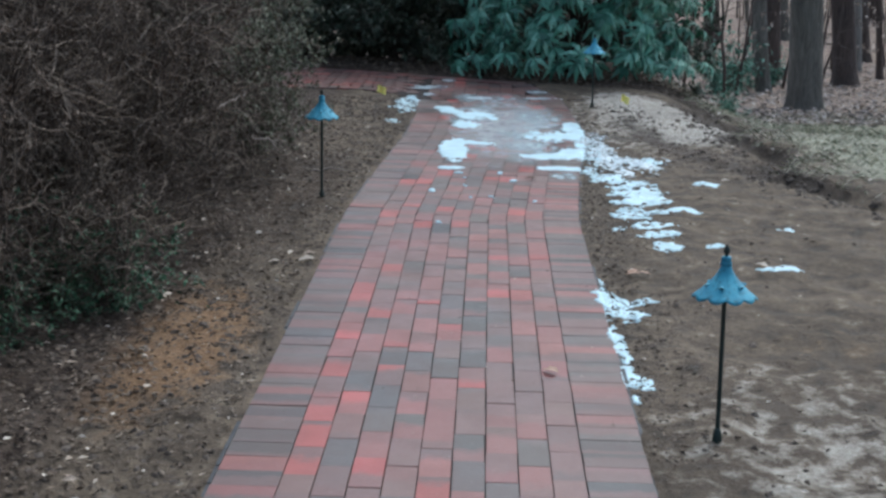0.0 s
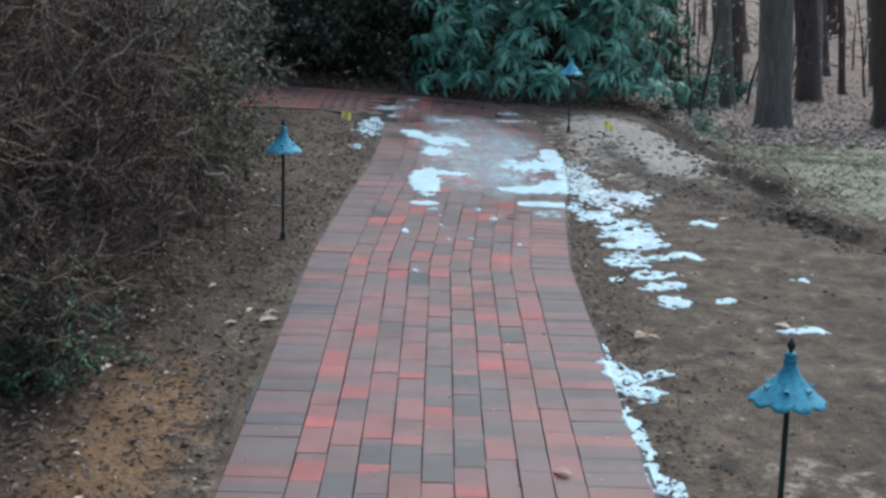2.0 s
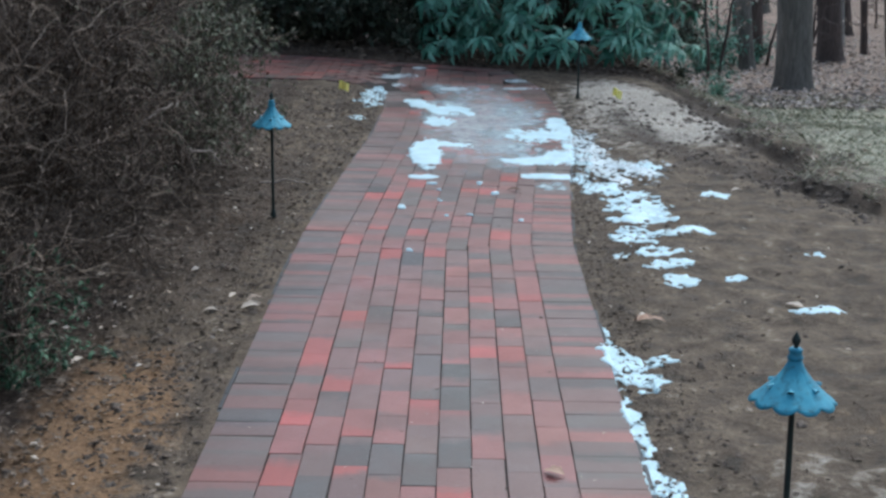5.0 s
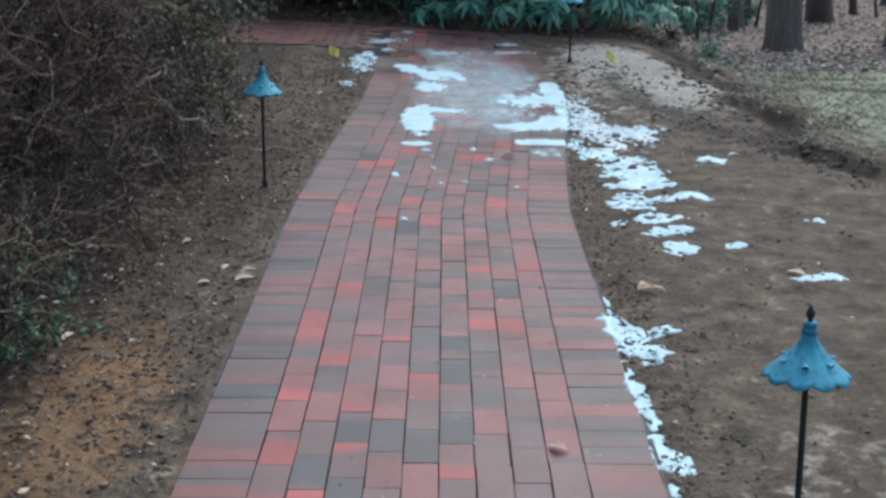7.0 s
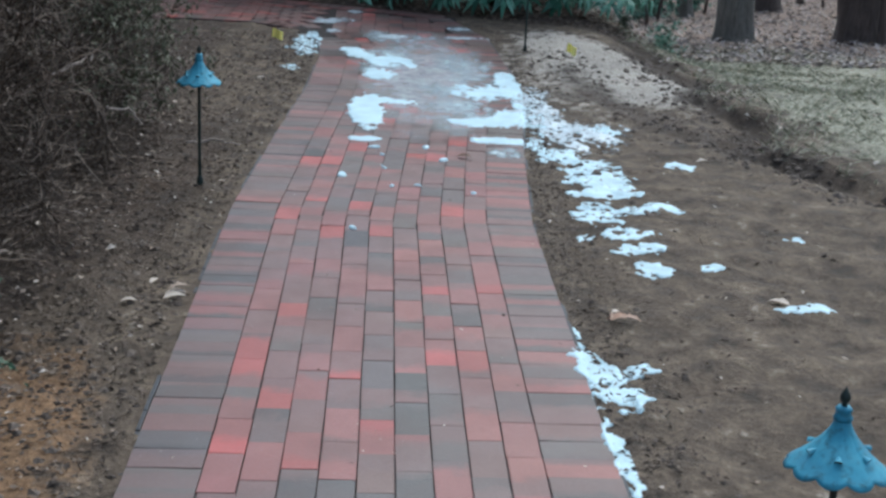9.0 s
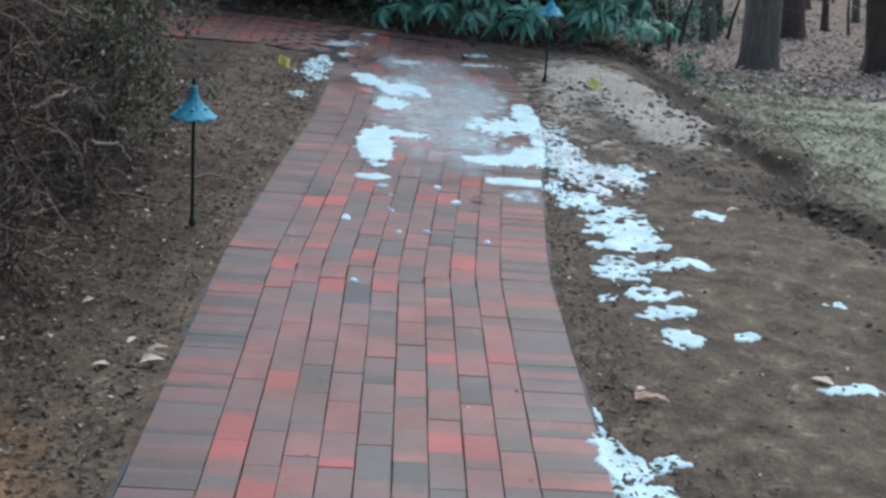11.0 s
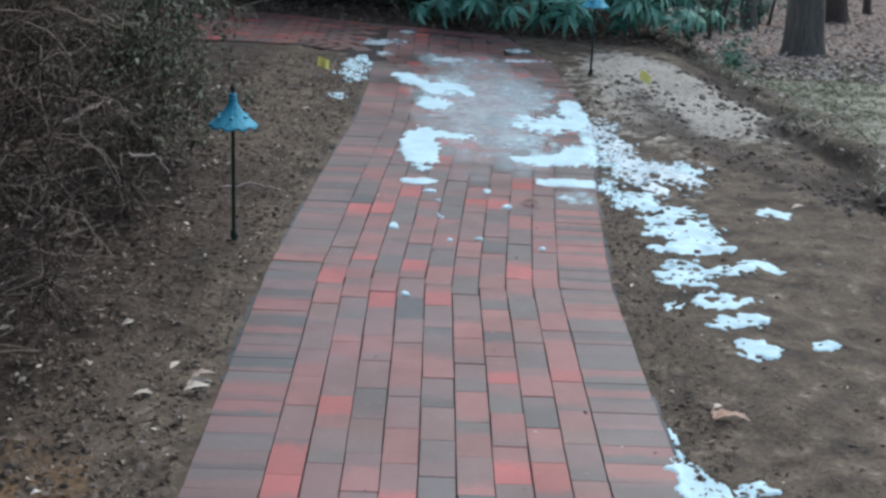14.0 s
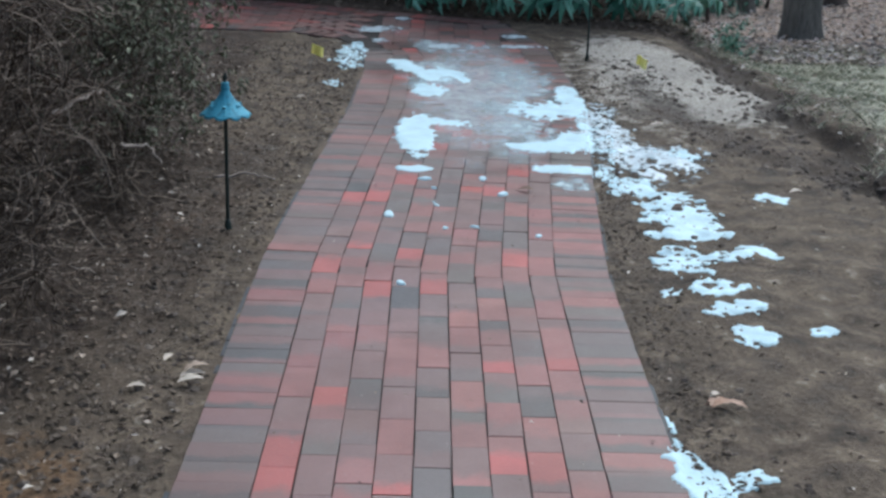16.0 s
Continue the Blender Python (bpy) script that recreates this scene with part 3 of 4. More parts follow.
def build_snow():
    on, off = "thin melting patch of white snow on the brick path", "thin melting patch of white snow on bare soil"
    film, ice = "patchy film of frost and slush on the brick path", "thin glazed sheet of ice on bare soil"
    snow_patch([(-0.11, 6.24, 0.105, 0.44, 4), (0.03, 6.55, 0.17, 0.10, -8), (-0.08, 6.62, 0.07, 0.12, 0)], on, seed=1, ragged=0.7)
    snow_patch([(-0.11, 5.59, 0.10, 0.055, 0)], on, seed=2, ragged=0.7)
    snow_patch([(0.60, 6.07, 0.27, 0.12, 3), (0.76, 6.20, 0.13, 0.24, 0)], on, seed=3, ragged=0.55)
    snow_patch([(0.62, 5.64, 0.20, 0.085, -3)], on, seed=4, ragged=0.5)
    snow_patch([(0.60, 6.93, 0.16, 0.27, 0), (0.80, 7.12, 0.09, 0.52, 2), (0.82, 6.6, 0.05, 0.30, 0)], on, seed=5, ragged=0.75)
    snow_patch([(-0.18, 8.10, 0.09, 0.27, 25)], on, seed=7, ragged=0.7)
    snow_patch([(0.04, 7.87, 0.15, 0.23, 0), (0.18, 7.72, 0.05, 0.10, 0)], on, seed=8, ragged=0.8)
    snow_patch([(-0.03, 7.38, 0.10, 0.19, 0)], on, seed=9, ragged=0.9)
    snow_patch([(0.05, 8.88, 0.15, 0.12, 0)], on, seed=12, mat=M_ICE, ragged=0.7)
    snow_patch([(0.62, 8.94, 0.22, 0.08, 0)], on, seed=13, mat=M_ICE, ragged=0.7)
    snow_patch([(0.60, 9.36, 0.12, 0.10, 0)], on, seed=14, mat=M_ICE, ragged=0.7)
    snow_patch([(-0.45, 9.56, 0.20, 0.20, 0), (-0.41, 9.06, 0.08, 0.14, 0)], on, seed=11, mat=M_ICE, ragged=0.7)
    snow_patch([(-0.25, 10.1, 0.10, 0.12, 0)], on, seed=30, mat=M_ICE, ragged=0.7)
    snow_patch([(0.56, 7.65, 0.33, 1.25, 0), (0.40, 6.95, 0.27, 0.45, 0)], film, thick=0.0015, seed=6, mat=M_FROST, ragged=0.5, step=0.02)
    snow_patch([(0.48, 6.3, 0.33, 0.75, 0), (0.66, 5.40, 0.16, 0.18, 0)], film, thick=0.0015, seed=10, mat=M_FROST, ragged=0.5, step=0.02)
    snow_patch([(0.0, 7.9, 0.35, 0.8, 0), (0.1, 8.9, 0.45, 0.5, 0)], film, thick=0.0015, seed=31, mat=M_FROST, ragged=0.5, step=0.02)
    # not snow: one broad pale film that imitates sky sheen on the pavers
    snow_patch([(0.28, 7.4, 0.55, 2.2, 0)], "faint pale film painted in for the sky sheen on the far brick paving", thick=0.0008, seed=35, mat=M_SHEEN, ragged=0.3, step=0.025)
    snow_patch([(-0.59, 8.46, 0.11, 0.46, 0)], off, seed=15, ragged=0.8)
    snow_patch([(-0.62, 7.55, 0.08, 0.10, 0)], off, seed=16)
    # along the soil beside the path
    snow_patch([(0.87, 6.45, 0.061, 0.671, 2), (0.82, 5.55, 0.043, 0.268, 0)], off, seed=18, ragged=1.1)
    snow_patch([(0.97, 6.3, 0.207, 0.488, 15), (1.09, 5.9, 0.293, 0.366, 0), (0.93, 6.75, 0.122, 0.488, 0)], ice, thick=0.004, seed=17, mat=M_ICE, ragged=1.01)
    snow_patch([(1.16, 6.02, 0.183, 0.11, 0), (0.98, 6.12, 0.122, 0.146, 0)], off, seed=32, ragged=1.2)
    snow_patch([(0.93, 5.44, 0.146, 0.166, 10), (1.04, 5.25, 0.146, 0.107, 0), (1.06, 4.95, 0.159, 0.176, 0), (1, 5.1, 0.098, 0.195, 0)], off, seed=19, ragged=1.23)
    snow_patch([(1.06, 4.74, 0.195, 0.068, 3)], off, seed=33, ragged=1.16)
    snow_patch([(0.99, 4.38, 0.146, 0.166, 0), (1.1, 4.44, 0.146, 0.078, 6)], off, seed=20, ragged=1.01)
    snow_patch([(1.29, 4.51, 0.091, 0.083, 0)], off, seed=22, ragged=0.87)
    snow_patch([(0.98, 4.07, 0.183, 0.083, 0)], off, seed=21, ragged=0.94)
    snow_patch([(1.05, 3.88, 0.134, 0.073, 20)], off, seed=34, ragged=1.01)
    snow_patch([(1.06, 3.63, 0.079, 0.073, 0)], off, seed=23, ragged=1.16)
    snow_patch([(1.31, 3.71, 0.051, 0.044, 0)], off, seed=24, ragged=0.72)
    snow_patch([(1.53, 5.23, 0.079, 0.078, 0)], off, seed=25, ragged=1.16)
    snow_patch([(1.55, 3.26, 0.11, 0.043, 12)], off, seed=26, ragged=1.01)
    snow_patch([(0.7, 2.66, 0.066, 0.244, 8), (0.78, 2.69, 0.11, 0.067, 0), (0.74, 2.5, 0.0825, 0.11, 0), (0.672, 2.92, 0.0176, 0.159, 0)], off, seed=27, ragged=1.38)
    snow_patch([(0.675, 2.11, 0.033, 0.195, 4), (0.68, 1.83, 0.0308, 0.134, 0), (0.705, 1.7, 0.0495, 0.073, 0), (0.675, 1.52, 0.0198, 0.061, 0)], off, seed=28, ragged=1.30)
    snow_patch([(1.75, 4.1, 0.073, 0.034, 0)], off, seed=29)
    # small crumbs of snow on the pavers
    for i, (x, y, r) in enumerate(((-0.19, 4.86, 0.024), (0.0, 5.04, 0.026), (-0.12, 4.05, 0.016), (0.0, 5.27, 0.015), (0.17, 4.72, 0.016), (-0.05, 5.42, 0.02), (0.30, 5.2, 0.02), (0.05, 4.7, 0.014), (0.42, 4.62, 0.013), (0.22, 5.45, 0.022))):
        snow_patch([(x, y, r, r * 1.5, 20 * i)], "small crumb of snow on a paver", 0.006, 40 + i, name="snow_crumb", step=0.005)


build_snow()


# ---- path lights ----
def lathe(name, profile, mat, sides=24, smooth=True):
    s = Soup()
    ang = np.arange(sides) * 2 * np.pi / sides
    v = np.concatenate([np.stack([r * np.cos(ang), r * np.sin(ang), np.full(sides, z)], 1) for r, z in profile])
    f = [(i * sides + j, i * sides + (j + 1) % sides, (i + 1) * sides + (j + 1) % sides, (i + 1) * sides + j) for i in range(len(profile) - 1) for j in range(sides)]
    s.add(v, f)
    return s.mesh(name, mat, smooth)


def build_path_light():
    lamp = thing("path_light", (0, 0, 0), "turquoise verdigris metal path light on a dark stake", "path light", "path lights")
    # stake with a ground ferrule
    part("stake", lathe("stake", [(0.0001, -0.12), (0.006, -0.05), (0.0075, 0.0), (0.0075, 0.30), (0.0072, 0.50), (0.011, 0.505), (0.011, 0.53), (0.0001, 0.531)], M_STAKE, 12), lamp, "thin dark green metal stake")
    part("ferrule", lathe("ferrule", [(0.0001, -0.03), (0.014, -0.03), (0.016, 0.01), (0.013, 0.03), (0.0085, 0.045), (0.0001, 0.046)], M_STAKE, 12), lamp)
    # bell-shaped shade with ten flutes and a scalloped rim
    s = Soup()
    sides, rows = 80, 12
    ang = np.arange(sides) * 2 * np.pi / sides
    flute = np.abs(np.sin(ang * 5))
    outer, inner = [], []
    for k in range(rows + 1):
        t = k / rows
        r = 0.015 + 0.086 * t ** 1.45
        z = 0.575 - 0.100 * t ** 0.92
        rr = r * (1 - 0.09 * t ** 0.6 * (1 - flute) ** 1.5)
        zz = z - 0.010 * t ** 3 * flute + 0.004 * t ** 4
        outer.append(np.stack([rr * np.cos(ang), rr * np.sin(ang), np.broadcast_to(zz, ang.shape)], 1))
        inner.append(np.stack([(rr - 0.002) * np.cos(ang), (rr - 0.002) * np.sin(ang), np.broadcast_to(zz - 0.002, ang.shape)], 1))
    v = np.concatenate(outer + inner[::-1])
    n = 2 * (rows + 1)
    f = [(i * sides + j, (i + 1) * sides + j, (i + 1) * sides + (j + 1) % sides, i * sides + (j + 1) % sides) for i in range(n - 1) for j in range(sides)]
    s.add(v, f)
    shade = part("shade", s.mesh("shade", M_VERDI, True), lamp, "fluted turquoise bell shade with scalloped rim")
    # little hooded vents round the shade
    hood = Soup()
    a = np.linspace(0, np.pi, 7)
    front = np.stack([0.0095 * np.cos(a), np.zeros(7), 0.0080 * np.sin(a)], 1)
    back = np.array([[0, -0.024, -0.001]])
    hood.add(np.concatenate([front, back]), [(i, i + 1, 7) for i in range(6)])
    me_h = hood.mesh("vent_hood", M_VERDI)
    dark = Soup()
    # a near-black plate closes each hood, painted as its unlit inside
    dark.add(front * 0.86 + np.array([0, -0.001, 0.0002]), [tuple(range(7))])
    me_d = dark.mesh("vent_hole", M_VENT_DARK)
    for i in range(6):
        t = 0.66
        r, z = 0.015 + 0.086 * t ** 1.45 - 0.0015, 0.575 - 0.100 * t ** 0.92
        for nm, me in (("vent_hood", me_h), ("vent_hole", me_d)):
            o = part(nm, me, shade, "near-black plate for the unlit inside of the vent" if nm == "vent_hole" else "")
            o.matrix_basis = pose(0, 0, 0, 0, 0, 60 * i + 30) @ pose(0, r + 0.0025, z + 0.0005, -30, 0, 0)
    part("cap", lathe("cap", [(0.0001, 0.570), (0.0165, 0.571), (0.019, 0.577), (0.016, 0.582), (0.014, 0.590), (0.0165, 0.594), (0.012, 0.600), (0.0001, 0.601)], M_VERDI, 20), lamp)
    part("finial", lathe("finial", [(0.0001, 0.599), (0.006, 0.600), (0.005, 0.606), (0.0095, 0.613), (0.0105, 0.620), (0.007, 0.628), (0.003, 0.634), (0.0001, 0.640)], M_STAKE, 16), lamp, "dark pointed finial")
    return lamp


light_a = build_path_light()
light_a.matrix_basis = pose(0.885, 1.14, rough_land(0.885, 1.14), -3.5, 0, 10)
light_b = copy_thing(light_a, pose(-0.83, 4.63, rough_land(-0.83, 4.63), 0, 0.5, 33))
light_c = copy_thing(light_a, pose(1.05, 8.52, rough_land(1.05, 8.52), 0, -1.0, 60))


# ---- marker flags ----
def build_flag(at, height, turn, lean):
    e = thing("marker_flag", at, "small yellow plastic marker flag on a thin wire in the soil", "flag", "marker flags", turn=turn)
    w = Soup()
    w.tube([(0, 0, -0.05), (lean * 0.3, 0, height * 0.5), (lean, 0, height)], [0.0011] * 3, 5)
    part("wire", w.mesh("wire", M_WIRE), e)
    s = Soup()
    n = 6
    top = [(lean + 0.062 * i / n, 0.008 * math.sin(i * 1.1), height - 0.004 * i) for i in range(n + 1)]
    low = [(x - 0.004, y + 0.004 * math.sin(i), z - 0.052) for i, (x, y, z) in enumerate(top)]
    v = top + low
    s.add(v + [(x, y + 0.0012, z) for x, y, z in v], [(i, i + 1, n + 2 + i, n + 1 + i) for i in range(n)] + [(2 * n + 2 + i, 3 * n + 3 + i, 3 * n + 4 + i, 2 * n + 3 + i) for i in range(n)])
    part("flag", s.mesh("flag", M_YELLOW), e, "bent yellow plastic sheet")


build_flag((-0.70, 6.56, rough_land(-0.70, 6.56)), 0.43, 10, 0.03)
build_flag((1.12, 6.93, rough_land(1.12, 6.93)), 0.33, -35, 0.02)


# ---- shrubs ----
def arching(r, reach, height, n=11, wobble=0.045):
    """A stem that rises and arches outwards."""
    a = r.uniform(0, 2 * np.pi)
    out = np.array([math.cos(a), math.sin(a)])
    t = np.linspace(0, 1, n)
    rad = reach * t ** 1.3
    z = height * np.sin(t * r.uniform(1.2, 2.1)) / 1.0
    p = np.stack([out[0] * rad, out[1] * rad, z], 1)
    p += np.cumsum(r.normal(0, wobble, p.shape), 0) * t[:, None]
    p[:, 2] = np.maximum(p[:, 2], 0.01)
    p[:, :2] += r.normal(0, 0.06, 2)
    far = np.linalg.norm(p[:, :2], axis=1, keepdims=True)
    p[:, :2] *= np.minimum(1.0, 0.72 * max(reach, 0.6) / np.maximum(far, 1e-6)) * 0.3 + 0.7 * np.minimum(1.0, 0.8 / np.maximum(far, 1e-6))
    return p


def twig_meshes(seed, radius, height, stems, twigs, leaf_n, leaf_len, leaf_w, droop=0.2, reach=1.0, kink=0.28):
    r = np.random.default_rng(seed)
    st, tw, lv = [], Soup(), Soup()
    anchors = []
    for k in range(stems):
        low = k % 5 < 2
        p = arching(r, r.uniform(0.75 if low else 0.4, 1.08) * radius, r.uniform(0.15, 0.45) * height if low else r.uniform(0.5, 1.05) * height)
        s = Soup()
        s.tube(p, np.linspace(r.uniform(0.003, 0.0055), 0.0014, len(p)), 4)
        st.append(s)
        anchors += [(p[i], p[i] - p[i - 1]) for i in range(2, len(p))]
    tips = []
    for _ in range(twigs):
        at, way = anchors[r.integers(len(anchors))]
        d = way / (np.linalg.norm(way) + 1e-9) + r.normal(0, 0.9, 3)
        d /= np.linalg.norm(d)
        ln = r.uniform(0.08, 0.34) * reach
        q = [at]
        for _k in range(4):
            d = d + r.normal(0, kink, 3) + np.array([0, 0, 0.03])
            d /= np.linalg.norm(d)
            q.append(q[-1] + d * ln / 4)
        q = np.array(q)
        q[:, 2] = np.maximum(q[:, 2], 0.005)
        tw.tube(q, np.linspace(0.0024 * reach, 0.0010 * reach, 5), 3)
        tips += [(q[2], d), (q[4], d), (q[3], d)]
    for _ in range(leaf_n):
        at, d = tips[r.integers(len(tips))]
        way = d + r.normal(0, 0.7, 3) + np.array([0, 0, -droop])
        k = r.uniform(0.6, 1.25)
        lv.leaf(at + r.normal(0, 0.012, 3), way, r.normal(0, 0.5, 3) + (0, 0, 1), leaf_len * k, leaf_w * k, r.uniform(-0.1, 0.4))
    return st, tw, lv


def build_bare_shrub(seed):
    e = thing("bare_shrub", (0, 0, 0), "dense leafless shrub of tangled grey-brown twigs beside the path", "shrub", "bare shrubs")
    st, tw, lv = twig_meshes(seed, 1.0, 1.5, 56, 3900, 3200, 0.026, 0.013, reach=1.12, kink=0.5)
    for s in st:
        part("stem", s.mesh("stem", M_TWIG), e)
    tagged(part("twig_tangle", tw.mesh("twig_tangle", M_TWIG), e, "fine bare twigs"), kind="stuff")
    tagged(part("foliage", lv.mesh("foliage", M_DEADLEAF), e, "a few withered brown leaves"), kind="stuff")
    return e


def build_leafy_shrub(name, label, seed, radius, height, mat, leaf_n, leaf_len, leaf_w, stems=30, twigs=700, group="leafy shrubs"):
    e = thing(name, (0, 0, 0), label, "shrub", group)
    st, tw, lv = twig_meshes(seed, radius, height, stems, twigs, leaf_n, leaf_len, leaf_w)
    for s in st:
        part("stem", s.mesh("stem", M_STEM), e)
    tagged(part("twig_tangle", tw.mesh("twig_tangle", M_TWIG), e), kind="stuff")
    tagged(part("foliage", lv.mesh("foliage", mat), e), kind="stuff")
    return e


def place_all():
    r = np.random.default_rng(5)
    shrubs = [build_bare_shrub(11), build_bare_shrub(12), build_bare_shrub(13)]
    spots = [(-2.40, 0.5), (-2.35, 1.35), (-2.10, 2.45), (-1.94, 3.15), (-1.84, 3.75), (-1.88, 4.4), (-2.05, 5.0), (-2.1, -0.6), (-2.5, 1.9), (-2.5, 3.4), (-2.5, 4.9), (-2.5, 0.6),
             (-3.1, 1.0), (-3.1, 2.3), (-3.1, 3.6), (-3.2, 4.9), (-3.2, 6.2), (-3.3, 7.5), (-4.3, 3.0), (-4.3, 5.0), (-4.4, 7.0), (-3.2, -0.4), (-2.9, 8.3)]
    for i, (x, y) in enumerate(spots):
        m = pose(x, y, rough_land(x, y) - 0.01, 0, 0, r.uniform(0, 360))
        if i < 3:
            shrubs[i].matrix_basis = m @ Matrix.Diagonal((1, 1, 1, 1))
        else:
            o = copy_thing(shrubs[i % 3], m)
            k = 1.0 if x > -2.6 else r.uniform(1.1, 1.35)
            o.scale = (k, k, k * r.uniform(0.95, 1.1))
    leafy = build_leafy_shrub("leafy_shrub", "loose shrub with small olive-green leaves at the path bend", 21, 0.62, 1.35, M_OLIVE, 6500, 0.042, 0.015)
    for i, (x, y, k) in enumerate(((-1.50, 5.75, 0.9), (-1.80, 5.15, 1.05), (-1.95, 7.35, 1.0), (-2.25, 8.35, 1.05), (-2.7, 9.0, 1.1), (-2.6, 6.6, 1.2))):
        m = pose(x, y, rough_land(x, y), 0, 0, 70 * i)
        o = leafy if i == 0 else copy_thing(leafy, m)
        o.matrix_basis = m
        o.scale = (k, k, k)
    low = build_leafy_shrub("low_evergreen_shrub", "low dark green evergreen shrub on bare soil", 31, 0.30, 0.36, M_LOWGREEN, 1500, 0.045, 0.017, 18, 260, "low evergreens")
    for i, (x, y) in enumerate(((-1.46, 2.42), (-1.80, 1.95), (-1.66, 2.62))):
        m = pose(x, y, rough_land(x, y), 0, 0, 110 * i)
        o = low if i == 0 else copy_thing(low, m)
        o.matrix_basis = m
        o.scale = (0.75, 0.75, 0.68)
    dark = build_leafy_shrub("dark_evergreen", "tall dense dark evergreen shrub behind the path", 41, 1.15, 2.6, M_DARKLEAF, 13000, 0.08, 0.034, 26, 1500, "dark evergreens")
    for i, (x, y) in enumerate(((-0.95, 12.0), (-2.1, 12.35), (-3.2, 12.3), (-4.3, 12.4), (-0.1, 12.7), (-5.5, 12.2), (-2.7, 13.8), (-1.4, 13.8), (0.3, 14.4), (-6.8, 12.0), (-4.0, 14.0), (-5.6, 13.9), (1.6, 13.6), (-0.6, 15.6), (-2.2, 15.8), (-3.8, 15.9), (-5.4, 15.8), (0.9, 16.0), (-7.2, 14.2), (2.3, 15.2))):
        m = pose(x, y, rough_land(x, y), 0, 0, 57 * i)
        o = dark if i == 0 else copy_thing(dark, m)
        o.matrix_basis = m


place_all()


def build_rhododendron():
    e = thing("rhododendron", (1.1, 11.15, rough_land(1.1, 11.15)), "large rhododendron with drooping dark blue-green leaves", "shrub")
    r = np.random.default_rng(77)
    lv = Soup()
    for i in range(30):
        st = Soup()
        a = r.uniform(0, 2 * np.pi)
        reach = r.uniform(0.3, 1.1)
        top = r.uniform(0.5, 2.6)
        t = np.linspace(0, 1, 9)
        p = np.stack([math.cos(a) * 1.2 * reach * t ** 1.2, math.sin(a) * 1.05 * reach * t ** 1.2, top * t ** 0.8], 1) + np.cumsum(r.normal(0, 0.03, (9, 3)), 0) * t[:, None]
        p[:, :2] += r.normal(0, 0.12, 2)
        st.tube(p, np.linspace(r.uniform(0.012, 0.026), 0.004, 9), 6)
        part("stem", st.mesh("stem", M_STEM, True), e)
    # whorls of long drooping leaves over a lumpy dome
    n = 0
    while n < 620:
        a, el = r.uniform(0, 2 * np.pi), r.uniform(-0.1, 1.5)
        if r.uniform() < 0.55:
            a = r.uniform(np.pi, 2 * np.pi)
        lump = 1 + 0.22 * noise.noise((math.cos(a) * 2.2, math.sin(a) * 2.2, el * 2.5))
        k = lump * r.uniform(0.66, 1.04)
        c = np.array([math.cos(a) * math.cos(el) ** 0.7 * 1.36 * k, math.sin(a) * math.cos(el) ** 0.7 * 1.1 * k, 0.22 + 2.35 * max(0.0, math.sin(el)) * k + r.uniform(-0.12, 0.1)])
        if c[2] < 0.10:
            continue
        n += 1
        axis = np.array([math.cos(a) * 0.7, math.sin(a) * 0.7, 0.75]) + r.normal(0, 0.25, 3)
        axis /= np.linalg.norm(axis)
        u = np.cross(axis, (0.3, 0.2, 0.9))
        u /= np.linalg.norm(u)
        v = np.cross(axis, u)
        count = r.integers(8, 13)
        droop = r.uniform(0.25, 0.9)
        for q in range(count):
            b = 2 * np.pi * q / count + r.normal(0, 0.15)
            way = math.cos(b) * u + math.sin(b) * v + axis * r.uniform(0.0, 0.35) + np.array([0, 0, -droop])
            ln = r.uniform(0.15, 0.235)
            lv.leaf(c + way * 0.008, way, axis, ln, ln * 0.27, r.uniform(0.1, 0.35), 0.22)
    part("foliage", lv.mesh("foliage", M_RHODO), e, "whorls of long drooping leathery leaves")["kind"] = "stuff"


build_rhododendron()


